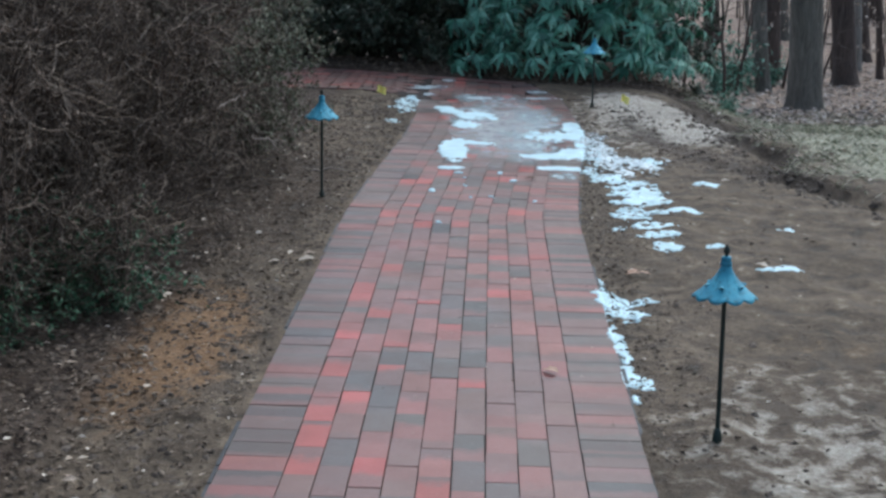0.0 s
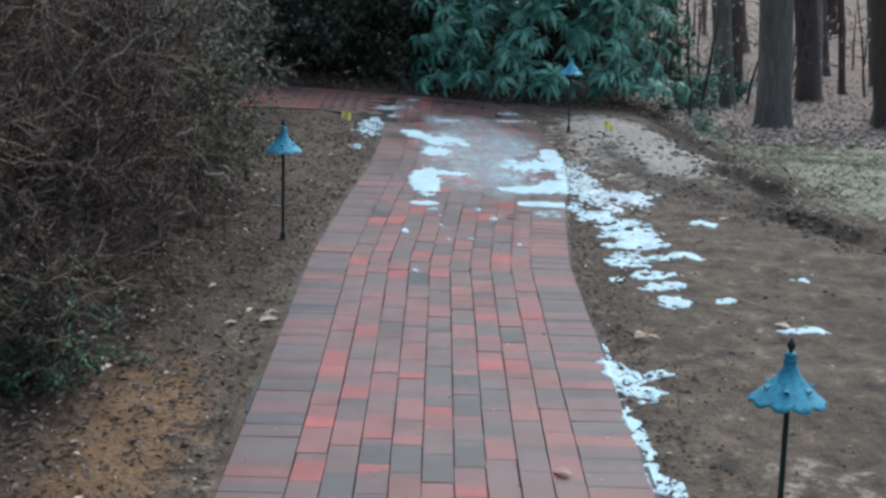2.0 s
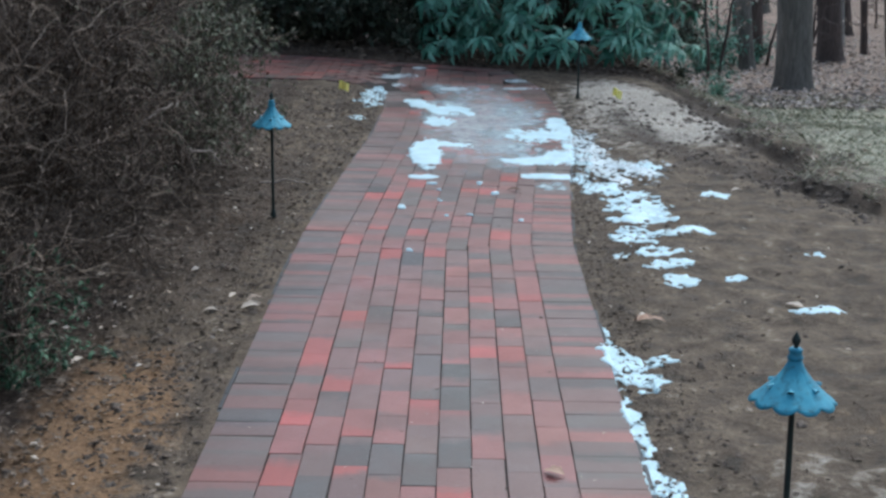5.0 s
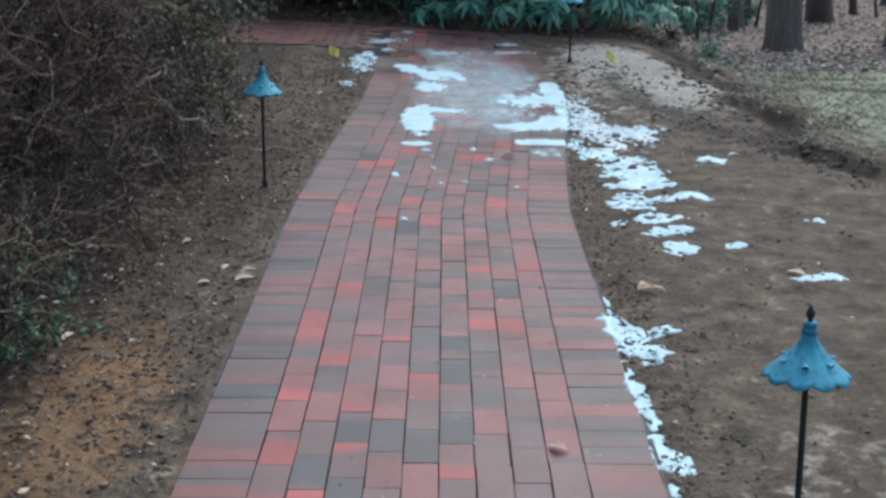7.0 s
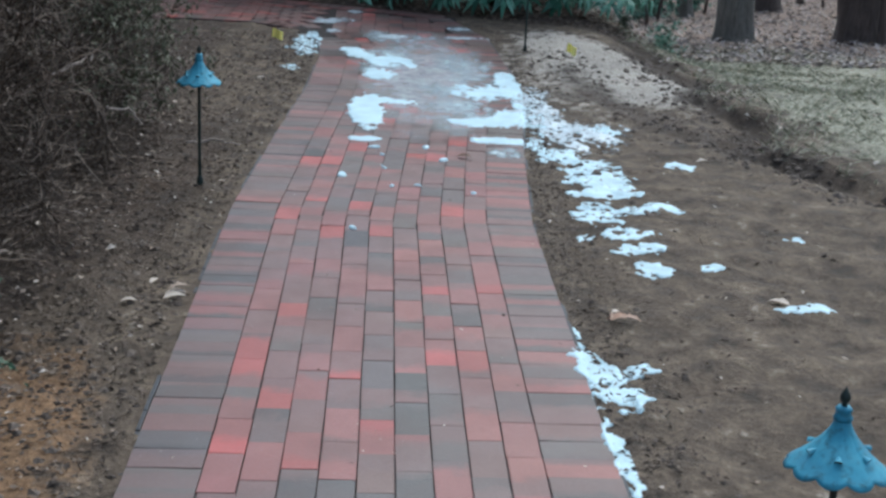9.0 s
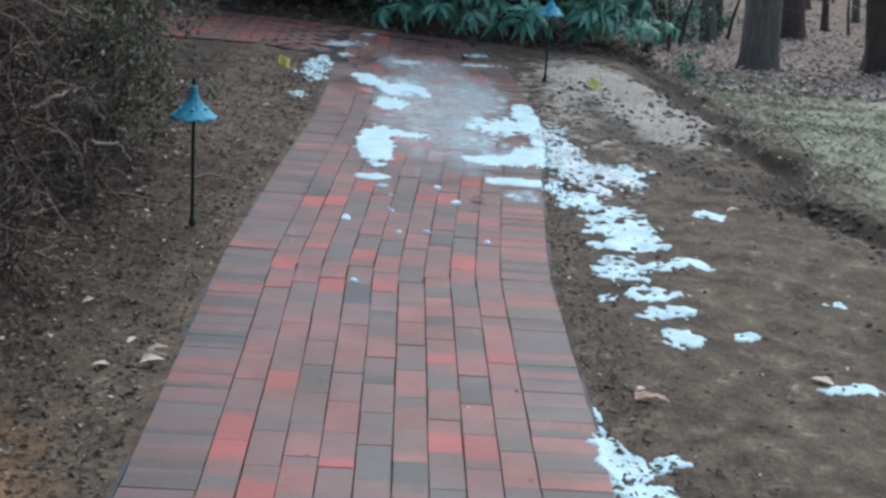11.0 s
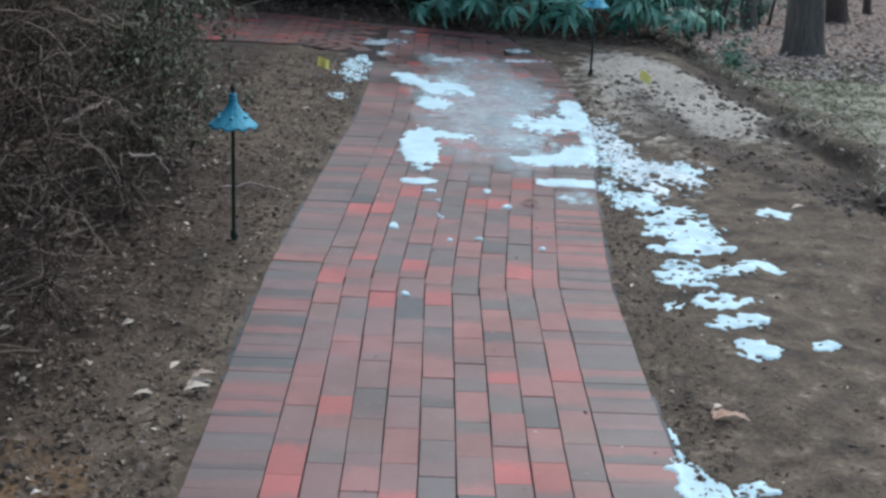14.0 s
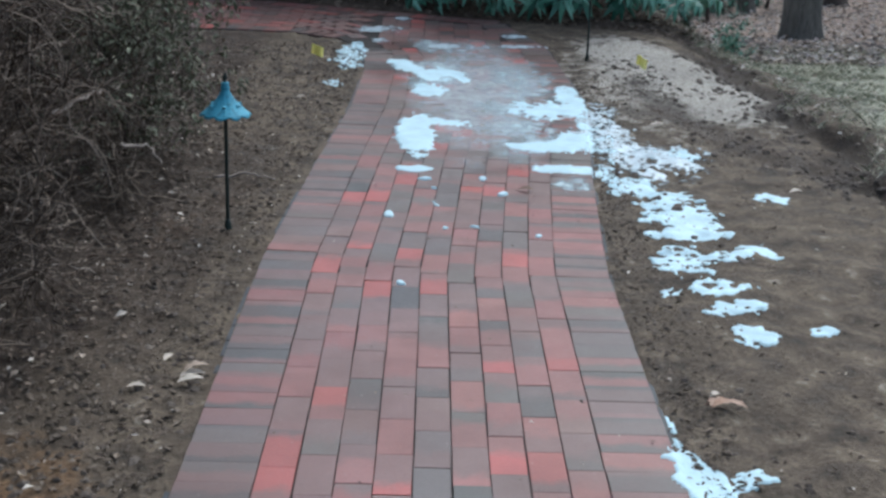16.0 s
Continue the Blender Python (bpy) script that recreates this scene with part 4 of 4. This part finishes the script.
# ---- woods ----
def build_tree(at, radius, height, mat, label, seed, lean=(0.0, 0.0), limbs=9, fork=0.45):
    r = np.random.default_rng(seed)
    e = thing("tree", at, label, "tree", "woodland trees")
    s = Soup()
    zs = np.array([-0.3, 0.0, 0.12, 0.3, 0.7, 1.5, 3.0, height * 0.45, height * 0.7, height])
    rad = radius * np.interp(zs, [-0.3, 0.0, 0.12, 0.3, 0.7, 3.0, height], [1.45, 1.2, 1.1, 1.04, 1.0, 0.93, 0.15])
    sides = 16
    ang = np.arange(sides) * 2 * np.pi / sides
    v = []
    for k, (z, q) in enumerate(zip(zs, rad)):
        flare = 1 + 0.16 * np.sin(ang * 5 + seed) * max(0.0, 1 - max(z, 0) / 0.5) + 0.05 * np.sin(ang * 3 + z * 1.3 + seed)
        cx, cy = lean[0] * z + 0.04 * math.sin(z * 0.7 + seed), lean[1] * z + 0.04 * math.cos(z * 0.6 + seed)
        v.append(np.stack([cx + q * flare * np.cos(ang), cy + q * flare * np.sin(ang), np.full(sides, z)], 1))
    s.add(np.concatenate(v), [(i * sides + j, i * sides + (j + 1) % sides, (i + 1) * sides + (j + 1) % sides, (i + 1) * sides + j) for i in range(len(zs) - 1) for j in range(sides)])
    part("trunk", s.mesh("trunk", mat, True), e)
    c = Soup()
    for i in range(limbs):
        z0 = height * r.uniform(fork, 0.95)
        a = r.uniform(0, 2 * np.pi)
        ln = (height - z0) * 0.5 + r.uniform(0.6, 2.0)
        p = [np.array([lean[0] * z0, lean[1] * z0, z0])]
        d = np.array([math.cos(a), math.sin(a), r.uniform(0.4, 1.1)])
        for _ in range(6):
            d = d / np.linalg.norm(d) + r.normal(0, 0.18, 3)
            p.append(p[-1] + d * ln / 6)
        c.tube(p, np.linspace(radius * 0.32 * (1.15 - z0 / height), 0.012, 7), 5)
        for _ in range(7):
            q = [p[r.integers(2, 7)]]
            d2 = d + r.normal(0, 0.8, 3)
            for _ in range(3):
                d2 = d2 / np.linalg.norm(d2) + r.normal(0, 0.25, 3)
                q.append(q[-1] + d2 * ln * 0.12)
            c.tube(q, [0.014, 0.01, 0.007, 0.004], 3)
    part("crown", c.mesh("crown", mat), e, "bare winter limbs and twigs")
    return e


def build_sapling(at, height, lean, seed, leafy=True):
    r = np.random.default_rng(seed)
    e = thing("sapling", at, "thin young tree with a few pale dry leaves still on" if leafy else "thin bare leaning young tree", "sapling", "saplings")
    s, lv = Soup(), Soup()
    t = np.linspace(0, 1, 8)
    p = np.stack([lean[0] * t * height, lean[1] * t * height, height * t], 1) + np.cumsum(r.normal(0, 0.02, (8, 3)), 0)
    p[0] = (0, 0, -0.1)
    s.tube(p, np.linspace(0.032, 0.008, 8), 6)
    part("trunk", s.mesh("trunk", M_BARK_D, True), e)
    for _ in range(12 if leafy else 6):
        c = Soup()
        b = p[r.integers(2, 8)]
        a = r.uniform(0, 2 * np.pi)
        d = np.array([math.cos(a), math.sin(a), r.uniform(0.0, 0.4)])
        q = [b]
        for _k in range(5):
            d = d / np.linalg.norm(d) + r.normal(0, 0.15, 3)
            q.append(q[-1] + d * r.uniform(0.10, 0.22))
        c.tube(q, np.linspace(0.009, 0.003, 6), 3)
        part("branch", c.mesh("branch", M_BARK_D), e)
        if leafy:
            for _k in range(12):
                o = q[r.integers(1, 6)]
                lv.leaf(o, r.normal(0, 1, 3) + (0, 0, -0.7), (0, 0, 1), r.uniform(0.06, 0.10), r.uniform(0.03, 0.05), 0.2)
    if leafy:
        part("foliage", lv.mesh("foliage", M_PALELEAF), e, "pale dry leaves")["kind"] = "stuff"


def build_woods():
    r = np.random.default_rng(3)
    named = [
        (5.15, 17.36, 0.26, M_BARK, "stout grey woodland tree trunk at the edge of the grass", (-0.11, 0.0)),
        (6.36, 25.65, 0.19, M_BARK_D, "dark brown slightly leaning woodland tree trunk", (-0.09, 0.0)),
        (7.48, 23.98, 0.24, M_BARK_D, "dark brown woodland tree trunk among fallen leaves", (-0.11, 0.0)),
        (7.04, 17.69, 0.33, M_BARK_D, "stout very dark woodland tree trunk", (-0.11, 0.0)),
        (5.11, 10.77, 0.17, M_BARK, "grey tree trunk standing in patchy grass", (-0.11, 0.0)),
        (7.04, 36.92, 0.25, M_BARK_D, "dark brown distant woodland tree trunk", (-0.12, 0.0)),
        (7.27, 17.2, 0.06, M_BARK_D, "slender dark woodland tree trunk", (-0.09, 0.0)),
        (9.30, 29.57, 0.16, M_BARK_P, "pale grey woodland tree trunk among fallen leaves", (-0.11, 0.0)),
        (8.99, 26.61, 0.075, M_BARK_D, "slender dark woodland tree trunk", (-0.11, 0.0)),
        (10.59, 33.74, 0.25, M_BARK_D, "dark brown distant woodland tree trunk", (-0.11, 0.0)),
    ]
    for i, (x, y, rad, mat, label, lean) in enumerate(named):
        build_tree((x, y, land(x, y)), rad, r.uniform(13, 18), mat, label, 100 + i, lean)
    kinds = ((M_BARK_D, "dark brown woodland tree trunk among fallen leaves"), (M_BARK, "grey woodland tree trunk among fallen leaves"), (M_BARK_P, "pale grey woodland tree trunk among fallen leaves"))
    taken = [(t[0], t[1]) for t in named]
    n = 0
    while n < 105:
        y = r.uniform(21, 66)
        x = r.uniform(0.02, 0.62) * y + r.uniform(-3, 2)
        if any((x - a) ** 2 + (y - b) ** 2 < 2.2 for a, b in taken) or abs(x / (y + 1.6) - 0.27) < 0.018:
            continue
        taken.append((x, y))
        mat, label = kinds[r.choice(3, p=(0.5, 0.35, 0.15))]
        build_tree((x, y, land(x, y)), r.uniform(0.05, 0.26), r.uniform(11, 18), mat, label, 300 + n, (r.normal(-0.10, 0.025), r.normal(0, 0.02)), 6)
        n += 1
    for i in range(26):
        y = r.uniform(-25, 40)
        x = r.choice([-1, 1]) * r.uniform(9, 26)
        if y > 10 and x > 0:
            continue
        mat, label = kinds[r.choice(3, p=(0.5, 0.35, 0.15))]
        build_tree((x, y, land(x, y)), r.uniform(0.12, 0.26), r.uniform(11, 17), mat, label, 500 + i, (0, 0), 6)
    for i, (x, y, h, lean, lf) in enumerate(((5.56, 25.0, 5.5, (0.12, 0.0), False), (5.9, 22.5, 2.6, (0.2, 0.0), True), (7.9, 24.5, 3.0, (-0.15, 0.0), True), (4.6, 20.5, 2.6, (0.1, 0.0), True), (8.3, 22.0, 2.8, (-0.1, 0.0), True))):
        build_sapling((x, y, land(x, y)), h, lean, 700 + i, lf)
    for i in range(36):
        y = r.uniform(19, 42)
        x = r.uniform(0.12, 0.5) * y
        build_sapling((x, y, land(x, y)), r.uniform(1.6, 3.6), (r.normal(0, 0.12), r.normal(0, 0.1)), 800 + i, r.uniform() < 0.6)
    fern = build_leafy_shrub("woodland_evergreen", "small dark green evergreen among fallen leaves", 51, 0.35, 0.55, M_RHODO, 700, 0.09, 0.03, 14, 160, "woodland evergreens")
    for i, (x, y, k) in enumerate(((4.74, 21.82, 1.4), (5.76, 22.89, 0.9), (4.3, 20.8, 1.0), (5.1, 22.6, 1.3), (3.0, 12.6, 0.6))):
        m = pose(x, y, rough_land(x, y), 0, 0, 80 * i)
        o = fern if i == 0 else copy_thing(fern, m)
        o.matrix_basis = m
        o.scale = (k, k, k)


build_woods()


# ---- litter, clods and grass ----
def scatter_leaves(name, label, count, where, mat, lo, hi, seed, lift=0.006, category="leaves"):
    r = np.random.default_rng(seed)
    s = Soup()
    n = 0
    while n < count:
        x, y = where(r)
        if x is None:
            continue
        n += 1
        z = (0.002 if on_path(x, y) else rough_land(x, y)) + lift * r.uniform(0.3, 1.5)
        a = r.uniform(0, 2 * np.pi)
        ln = r.uniform(lo, hi)
        s.leaf((x, y, z), (math.cos(a), math.sin(a), r.normal(0, 0.18)), (r.normal(0, 0.35), r.normal(0, 0.35), 1), ln, ln * r.uniform(0.35, 0.65), r.uniform(-0.25, 0.3), r.uniform(0.05, 0.4))
    return tagged(new(name, s.mesh(name, mat)), label, category, kind="stuff")


def left_bed(r):
    y = r.uniform(0.3, 9.0)
    x = left_edge(y) - 0.03 - abs(r.normal(0, 0.55))
    return (x, y) if x > -2.6 and not on_path(x, y) else (None, None)


def under_hedge(r):
    y = r.uniform(0.3, 8.0)
    x = r.normal(-1.45, 0.3)
    return (x, y) if -2.4 < x < -1.0 else (None, None)


def right_bed(r):
    y = r.uniform(0.8, 9.5)
    x = right_edge(y) + 0.02 + abs(r.normal(0, 0.9))
    return (x, y) if x < 4 and not on_path(x, y, 0.01) else (None, None)


def right_verge(r):
    y = r.uniform(1.0, 8.0)
    x = right_edge(y) + 0.02 + abs(r.normal(0, 0.13))
    return (x, y) if not on_path(x, y, 0.01) else (None, None)


def on_pavers(r):
    return r.uniform(-0.60, 0.66), r.uniform(0.9, 6.0)


def grassy(r):
    x, y = r.uniform(1.6, 6.0), r.uniform(4.5, 16.0)
    return (x, y) if rut(x, y) > 0.05 else (None, None)


def woods_floor(r):
    y = 13 + 20 * r.uniform() ** 1.4
    x = r.uniform(0.12, 0.52) * (y + 2)
    return (x, y)


def behind_path(r):
    x, y = r.uniform(-4, 2.4), r.uniform(9.9, 12.0)
    return (x, y) if y > far_edge(x) + 0.02 else (None, None)


scatter_leaves("leaf_litter", "brown dead leaves and bark scraps on the soil bed", 8200, left_bed, M_DEADLEAF, 0.010, 0.032, 1)
scatter_leaves("leaf_litter", "dead brown leaves heaped under the hedge", 3200, under_hedge, M_DEADLEAF, 0.016, 0.042, 2, 0.012)
scatter_leaves("leaf_litter", "pale dry leaves under the hedge", 260, under_hedge, M_PALELEAF, 0.02, 0.05, 3, 0.02)
scatter_leaves("leaf_litter", "pale scraps of leaf and bark on the soil bed", 520, left_bed, M_PALELEAF, 0.008, 0.026, 15)
scatter_leaves("leaf_scraps", "tiny dark scraps of dead leaf on the brick path", 60, on_pavers, M_DEADLEAF, 0.008, 0.020, 16)
scatter_leaves("leaf_scraps", "tiny pale scraps of dead leaf on the brick path", 45, on_pavers, M_PALELEAF, 0.006, 0.016, 17)
scatter_leaves("leaf_litter", "scraps of dead leaf on bare soil", 1300, right_bed, M_DEADLEAF, 0.010, 0.030, 4)
scatter_leaves("leaf_litter", "scraps of leaf and bark along the path edge", 1500, right_verge, M_DEADLEAF, 0.010, 0.030, 14)
scatter_leaves("leaf_litter", "pale scraps of dead leaf on bare soil", 90, right_bed, M_PALELEAF, 0.010, 0.03, 5)
scatter_leaves("leaf_litter", "dead leaves lying in patchy grass", 600, grassy, M_DEADLEAF, 0.03, 0.07, 6)
scatter_leaves("leaf_litter", "pale dead leaves lying in patchy grass", 900, grassy, M_PALELEAF, 0.03, 0.07, 7)
scatter_leaves("leaf_litter", "thick brown leaf litter on the woodland floor", 9000, woods_floor, M_WOODLEAF, 0.06, 0.13, 8, 0.03)
scatter_leaves("leaf_litter", "pale leaf litter on the woodland floor", 5000, woods_floor, M_PALELEAF, 0.06, 0.12, 9, 0.03)
scatter_leaves("leaf_litter", "dark dead leaves under the evergreens", 2600, behind_path, M_DEADLEAF, 0.03, 0.07, 10, 0.02)


def scatter_clods(name, label, count, where, lo, hi, seed):
    r = np.random.default_rng(seed)
    s = Soup()
    base = np.array([(1, 0, 0), (0.5, 0.87, 0), (-0.5, 0.87, 0), (-1, 0, 0), (-0.5, -0.87, 0), (0.5, -0.87, 0), (0.55, 0.1, 0.6), (-0.2, 0.5, 0.65), (-0.3, -0.45, 0.6)])
    faces = [(0, 1, 6), (1, 7, 6), (1, 2, 7), (2, 3, 7), (3, 8, 7), (3, 4, 8), (4, 5, 8), (5, 6, 8), (5, 0, 6), (6, 7, 8)]
    n = 0
    while n < count:
        x, y = where(r)
        if x is None:
            continue
        n += 1
        k = lo + (hi - lo) * r.uniform() ** 3
        a = r.uniform(0, 2 * np.pi)
        v = base * r.uniform(0.65, 1.3, base.shape) * (k, k * r.uniform(0.6, 1.0), k * r.uniform(0.5, 1.0))
        c, q = math.cos(a), math.sin(a)
        v = np.stack([v[:, 0] * c - v[:, 1] * q + x, v[:, 0] * q + v[:, 1] * c + y, v[:, 2] + rough_land(x, y) - 0.15 * k], 1)
        s.add(v, faces)
    tagged(new(name, s.mesh(name, M_CLOD)), label, "soil", kind="stuff" if count > 1 else "")


for i, (x, y, k) in enumerate(((1.19, 4.38, 0.05), (1.00, 5.22, 0.035), (1.06, 5.06, 0.045), (1.07, 4.72, 0.03), (1.16, 4.60, 0.025), (1.29, 5.75, 0.04), (0.93, 5.9, 0.025))):
    scatter_clods("soil_lump", "dark crumbly lump of soil standing in melting snow", 1, lambda r, x=x, y=y: (x, y), k * 0.9, k, 60 + i)
scatter_clods("soil_clods", "lumps of brown soil and bark beside the path", 4000, left_bed, 0.004, 0.024, 21)
scatter_clods("soil_clods", "lumps of brown soil on bare ground", 700, right_bed, 0.003, 0.020, 22)
scatter_clods("soil_clods", "crumbs of soil and bark along the path edge", 1900, right_verge, 0.003, 0.014, 24)


def bank(r):
    y = r.uniform(3.2, 9.2)
    x = 2.08 if y > 5.5 else 2.08 + 0.45 * (5.5 - y)
    return x + r.normal(-0.12, 0.12), y


def washed(r):
    y = r.uniform(5.2, 8.6)
    return washout(y) + r.normal(0.12, 0.13), y


scatter_clods("soil_clods", "dark crumbled soil along a washed-out bank", 1100, bank, 0.006, 0.036, 23)
scatter_clods("soil_clods", "dark washed soil crumbs beside a pale sandy patch", 800, washed, 0.005, 0.030, 25)


def build_grass():
    r = np.random.default_rng(31)
    s = Soup()
    n = 0
    while n < 10500:
        x, y = grassy(r)
        if x is None or noise.noise((x * 0.9, y * 0.9, 4)) < r.uniform(-0.5, 0.3):
            continue
        n += 1
        z = rough_land(x, y)
        for _ in range(3):
            a = r.uniform(0, 2 * np.pi)
            d = np.array([math.cos(a), math.sin(a), r.uniform(0.25, 1.0)])
            side = np.array([-math.sin(a), math.cos(a), 0]) * 0.003
            h = r.uniform(0.02, 0.06)
            p = np.array([x, y, z]) + r.normal(0, 0.012, 3) * (1, 1, 0)
            s.add([p - side, p + side, p + d * h * 0.6 + side * 0.6, p + d * h * np.array([1.2, 1.2, 0.9])], [(0, 1, 2), (0, 2, 3)])
    tagged(new("grass", s.mesh("grass", M_GRASS)), "thin straw-coloured winter grass with green patches", "grass", kind="stuff")


build_grass()


# ---- single fallen leaves and branches ----
def fallen_leaf(at, length, turn, mat, label, seed, count=1):
    r = np.random.default_rng(seed)
    s = Soup()
    n = 7
    for q in range(count):
        a = radians(turn) + r.normal(0, 0.9) * (q > 0)
        w = length * r.uniform(0.32, 0.45)
        o = r.normal(0, length * 0.45, 2) * (q > 0)
        t = np.linspace(0, 1, n)
        half = w * np.sin(np.pi * np.clip(t, 0.02, 0.98)) ** 0.8 * (1 + 0.25 * np.sin(t * 21 + seed)) * 0.5
        length = length if q else length * 0.8
        lift = 0.004 + 0.11 * length * np.sin(np.pi * t * r.uniform(0.6, 1.1)) + 0.01 * q
        rows = []
        for sgn, up in ((-1, 0.18), (0, 0.0), (1, 0.22)):
            u, v = (t - 0.5) * length, sgn * half
            rows.append(np.stack([o[0] + u * math.cos(a) - v * math.sin(a), o[1] + u * math.sin(a) + v * math.cos(a), lift + np.abs(sgn) * up * half * 2], 1))
        s.add(np.concatenate(rows), [(k * n + i, k * n + i + 1, (k + 1) * n + i + 1, (k + 1) * n + i) for k in range(2) for i in range(n - 1)])
    ob = new("fallen_leaf", s.mesh("fallen_leaf", mat, True))
    x, y = at
    ob.matrix_basis = pose(x, y, 0.001 if on_path(x, y) else rough_land(x, y) + 0.004)
    tagged(ob, label, "leaf", "fallen leaves")


M_TANLEAF = varied("tan_leaf", [(0.36, 0.22, 0.15), (0.46, 0.32, 0.24)], 0.7, 60, 0.4, 0.001)
M_BROWNLEAF = varied("brown_leaf", [(0.10, 0.06, 0.04), (0.16, 0.10, 0.07)], 0.7, 60, 0.4, 0.001)
fallen_leaf((0.385, 1.75), 0.085, -35, M_TANLEAF, "curled tan dead leaf on the brick path", 1)
fallen_leaf((0.41, 5.26), 0.10, -10, M_BROWNLEAF, "dark curled dead leaf on the brick path", 2)
fallen_leaf((0.58, 6.4), 0.06, 60, M_BROWNLEAF, "dark dead leaf standing in the snow", 3)
fallen_leaf((-0.72, 3.24), 0.10, 20, M_PALELEAF, "bleached dead leaves at the path edge", 4, 3)
fallen_leaf((-0.82, 3.38), 0.06, 70, M_PALELEAF, "bleached dead leaf at the path edge", 5)
fallen_leaf((-0.86, 3.12), 0.07, 10, M_PALELEAF, "bleached dead leaf on soil", 6)
fallen_leaf((0.83, 3.13), 0.10, 10, M_TANLEAF, "curled tan dead leaves on bare soil", 7, 3)
fallen_leaf((0.84, 3.2), 0.05, 30, M_PALELEAF, "pale dead leaf on bare soil", 8)
fallen_leaf((1.66, 5.36), 0.09, 15, M_PALELEAF, "pale dead leaf on bare soil", 9)
fallen_leaf((1.22, 6.6), 0.10, 5, M_PALELEAF, "pale dead leaf on bare soil", 10)
fallen_leaf((1.47, 3.33), 0.11, -50, M_PALELEAF, "bleached dead leaf on bare soil", 11)
fallen_leaf((-0.78, 7.0), 0.07, 0, M_PALELEAF, "pale dead leaf on the soil bed", 12)
fallen_leaf((-0.75, 4.75), 0.06, -30, M_PALELEAF, "pale dead leaf beside the path light", 13)
fallen_leaf((-1.24, 2.62), 0.09, 65, M_PALELEAF, "bleached stick-like leaf on soil", 14)


def dead_branch(points, radius, label):
    s = Soup()
    p = np.array(points, float)
    p = np.stack([np.interp(np.linspace(0, 1, 12), np.linspace(0, 1, len(p)), p[:, k]) for k in range(3)], 1)
    p[1:-1] += rng.normal(0, 0.008, (10, 3))
    s.tube(p, np.linspace(radius, radius * 0.4, 12), 6)
    tagged(new("dead_branch", s.mesh("dead_branch", M_PALETWIG, True)), label, "branch", "dead branches")


dead_branch([(-1.32, 4.0, 0.60), (-1.24, 4.15, 0.63), (-1.18, 4.25, 0.66)], 0.010, "broken pale branch caught in the hedge")
dead_branch([(-1.22, 4.55, 0.36), (-1.12, 4.62, 0.33), (-1.08, 4.6, 0.27)], 0.008, "broken pale branch in the hedge")
dead_branch([(-1.60, 3.3, 0.26), (-1.45, 3.6, 0.16), (-1.28, 3.9, 0.10), (-1.20, 4.0, 0.03)], 0.005, "pale arching dead branch near the ground")
dead_branch([(-1.68, 3.1, 0.16), (-1.52, 3.2, 0.18), (-1.44, 3.15, 0.08), (-1.36, 3.12, 0.02)], 0.005, "pale crooked dead branch near the ground")
dead_branch([(-1.0, 5.3, 0.02), (-0.85, 5.35, 0.025), (-0.72, 5.28, 0.02)], 0.008, "thin dead stick lying on the soil bed")

build_path()
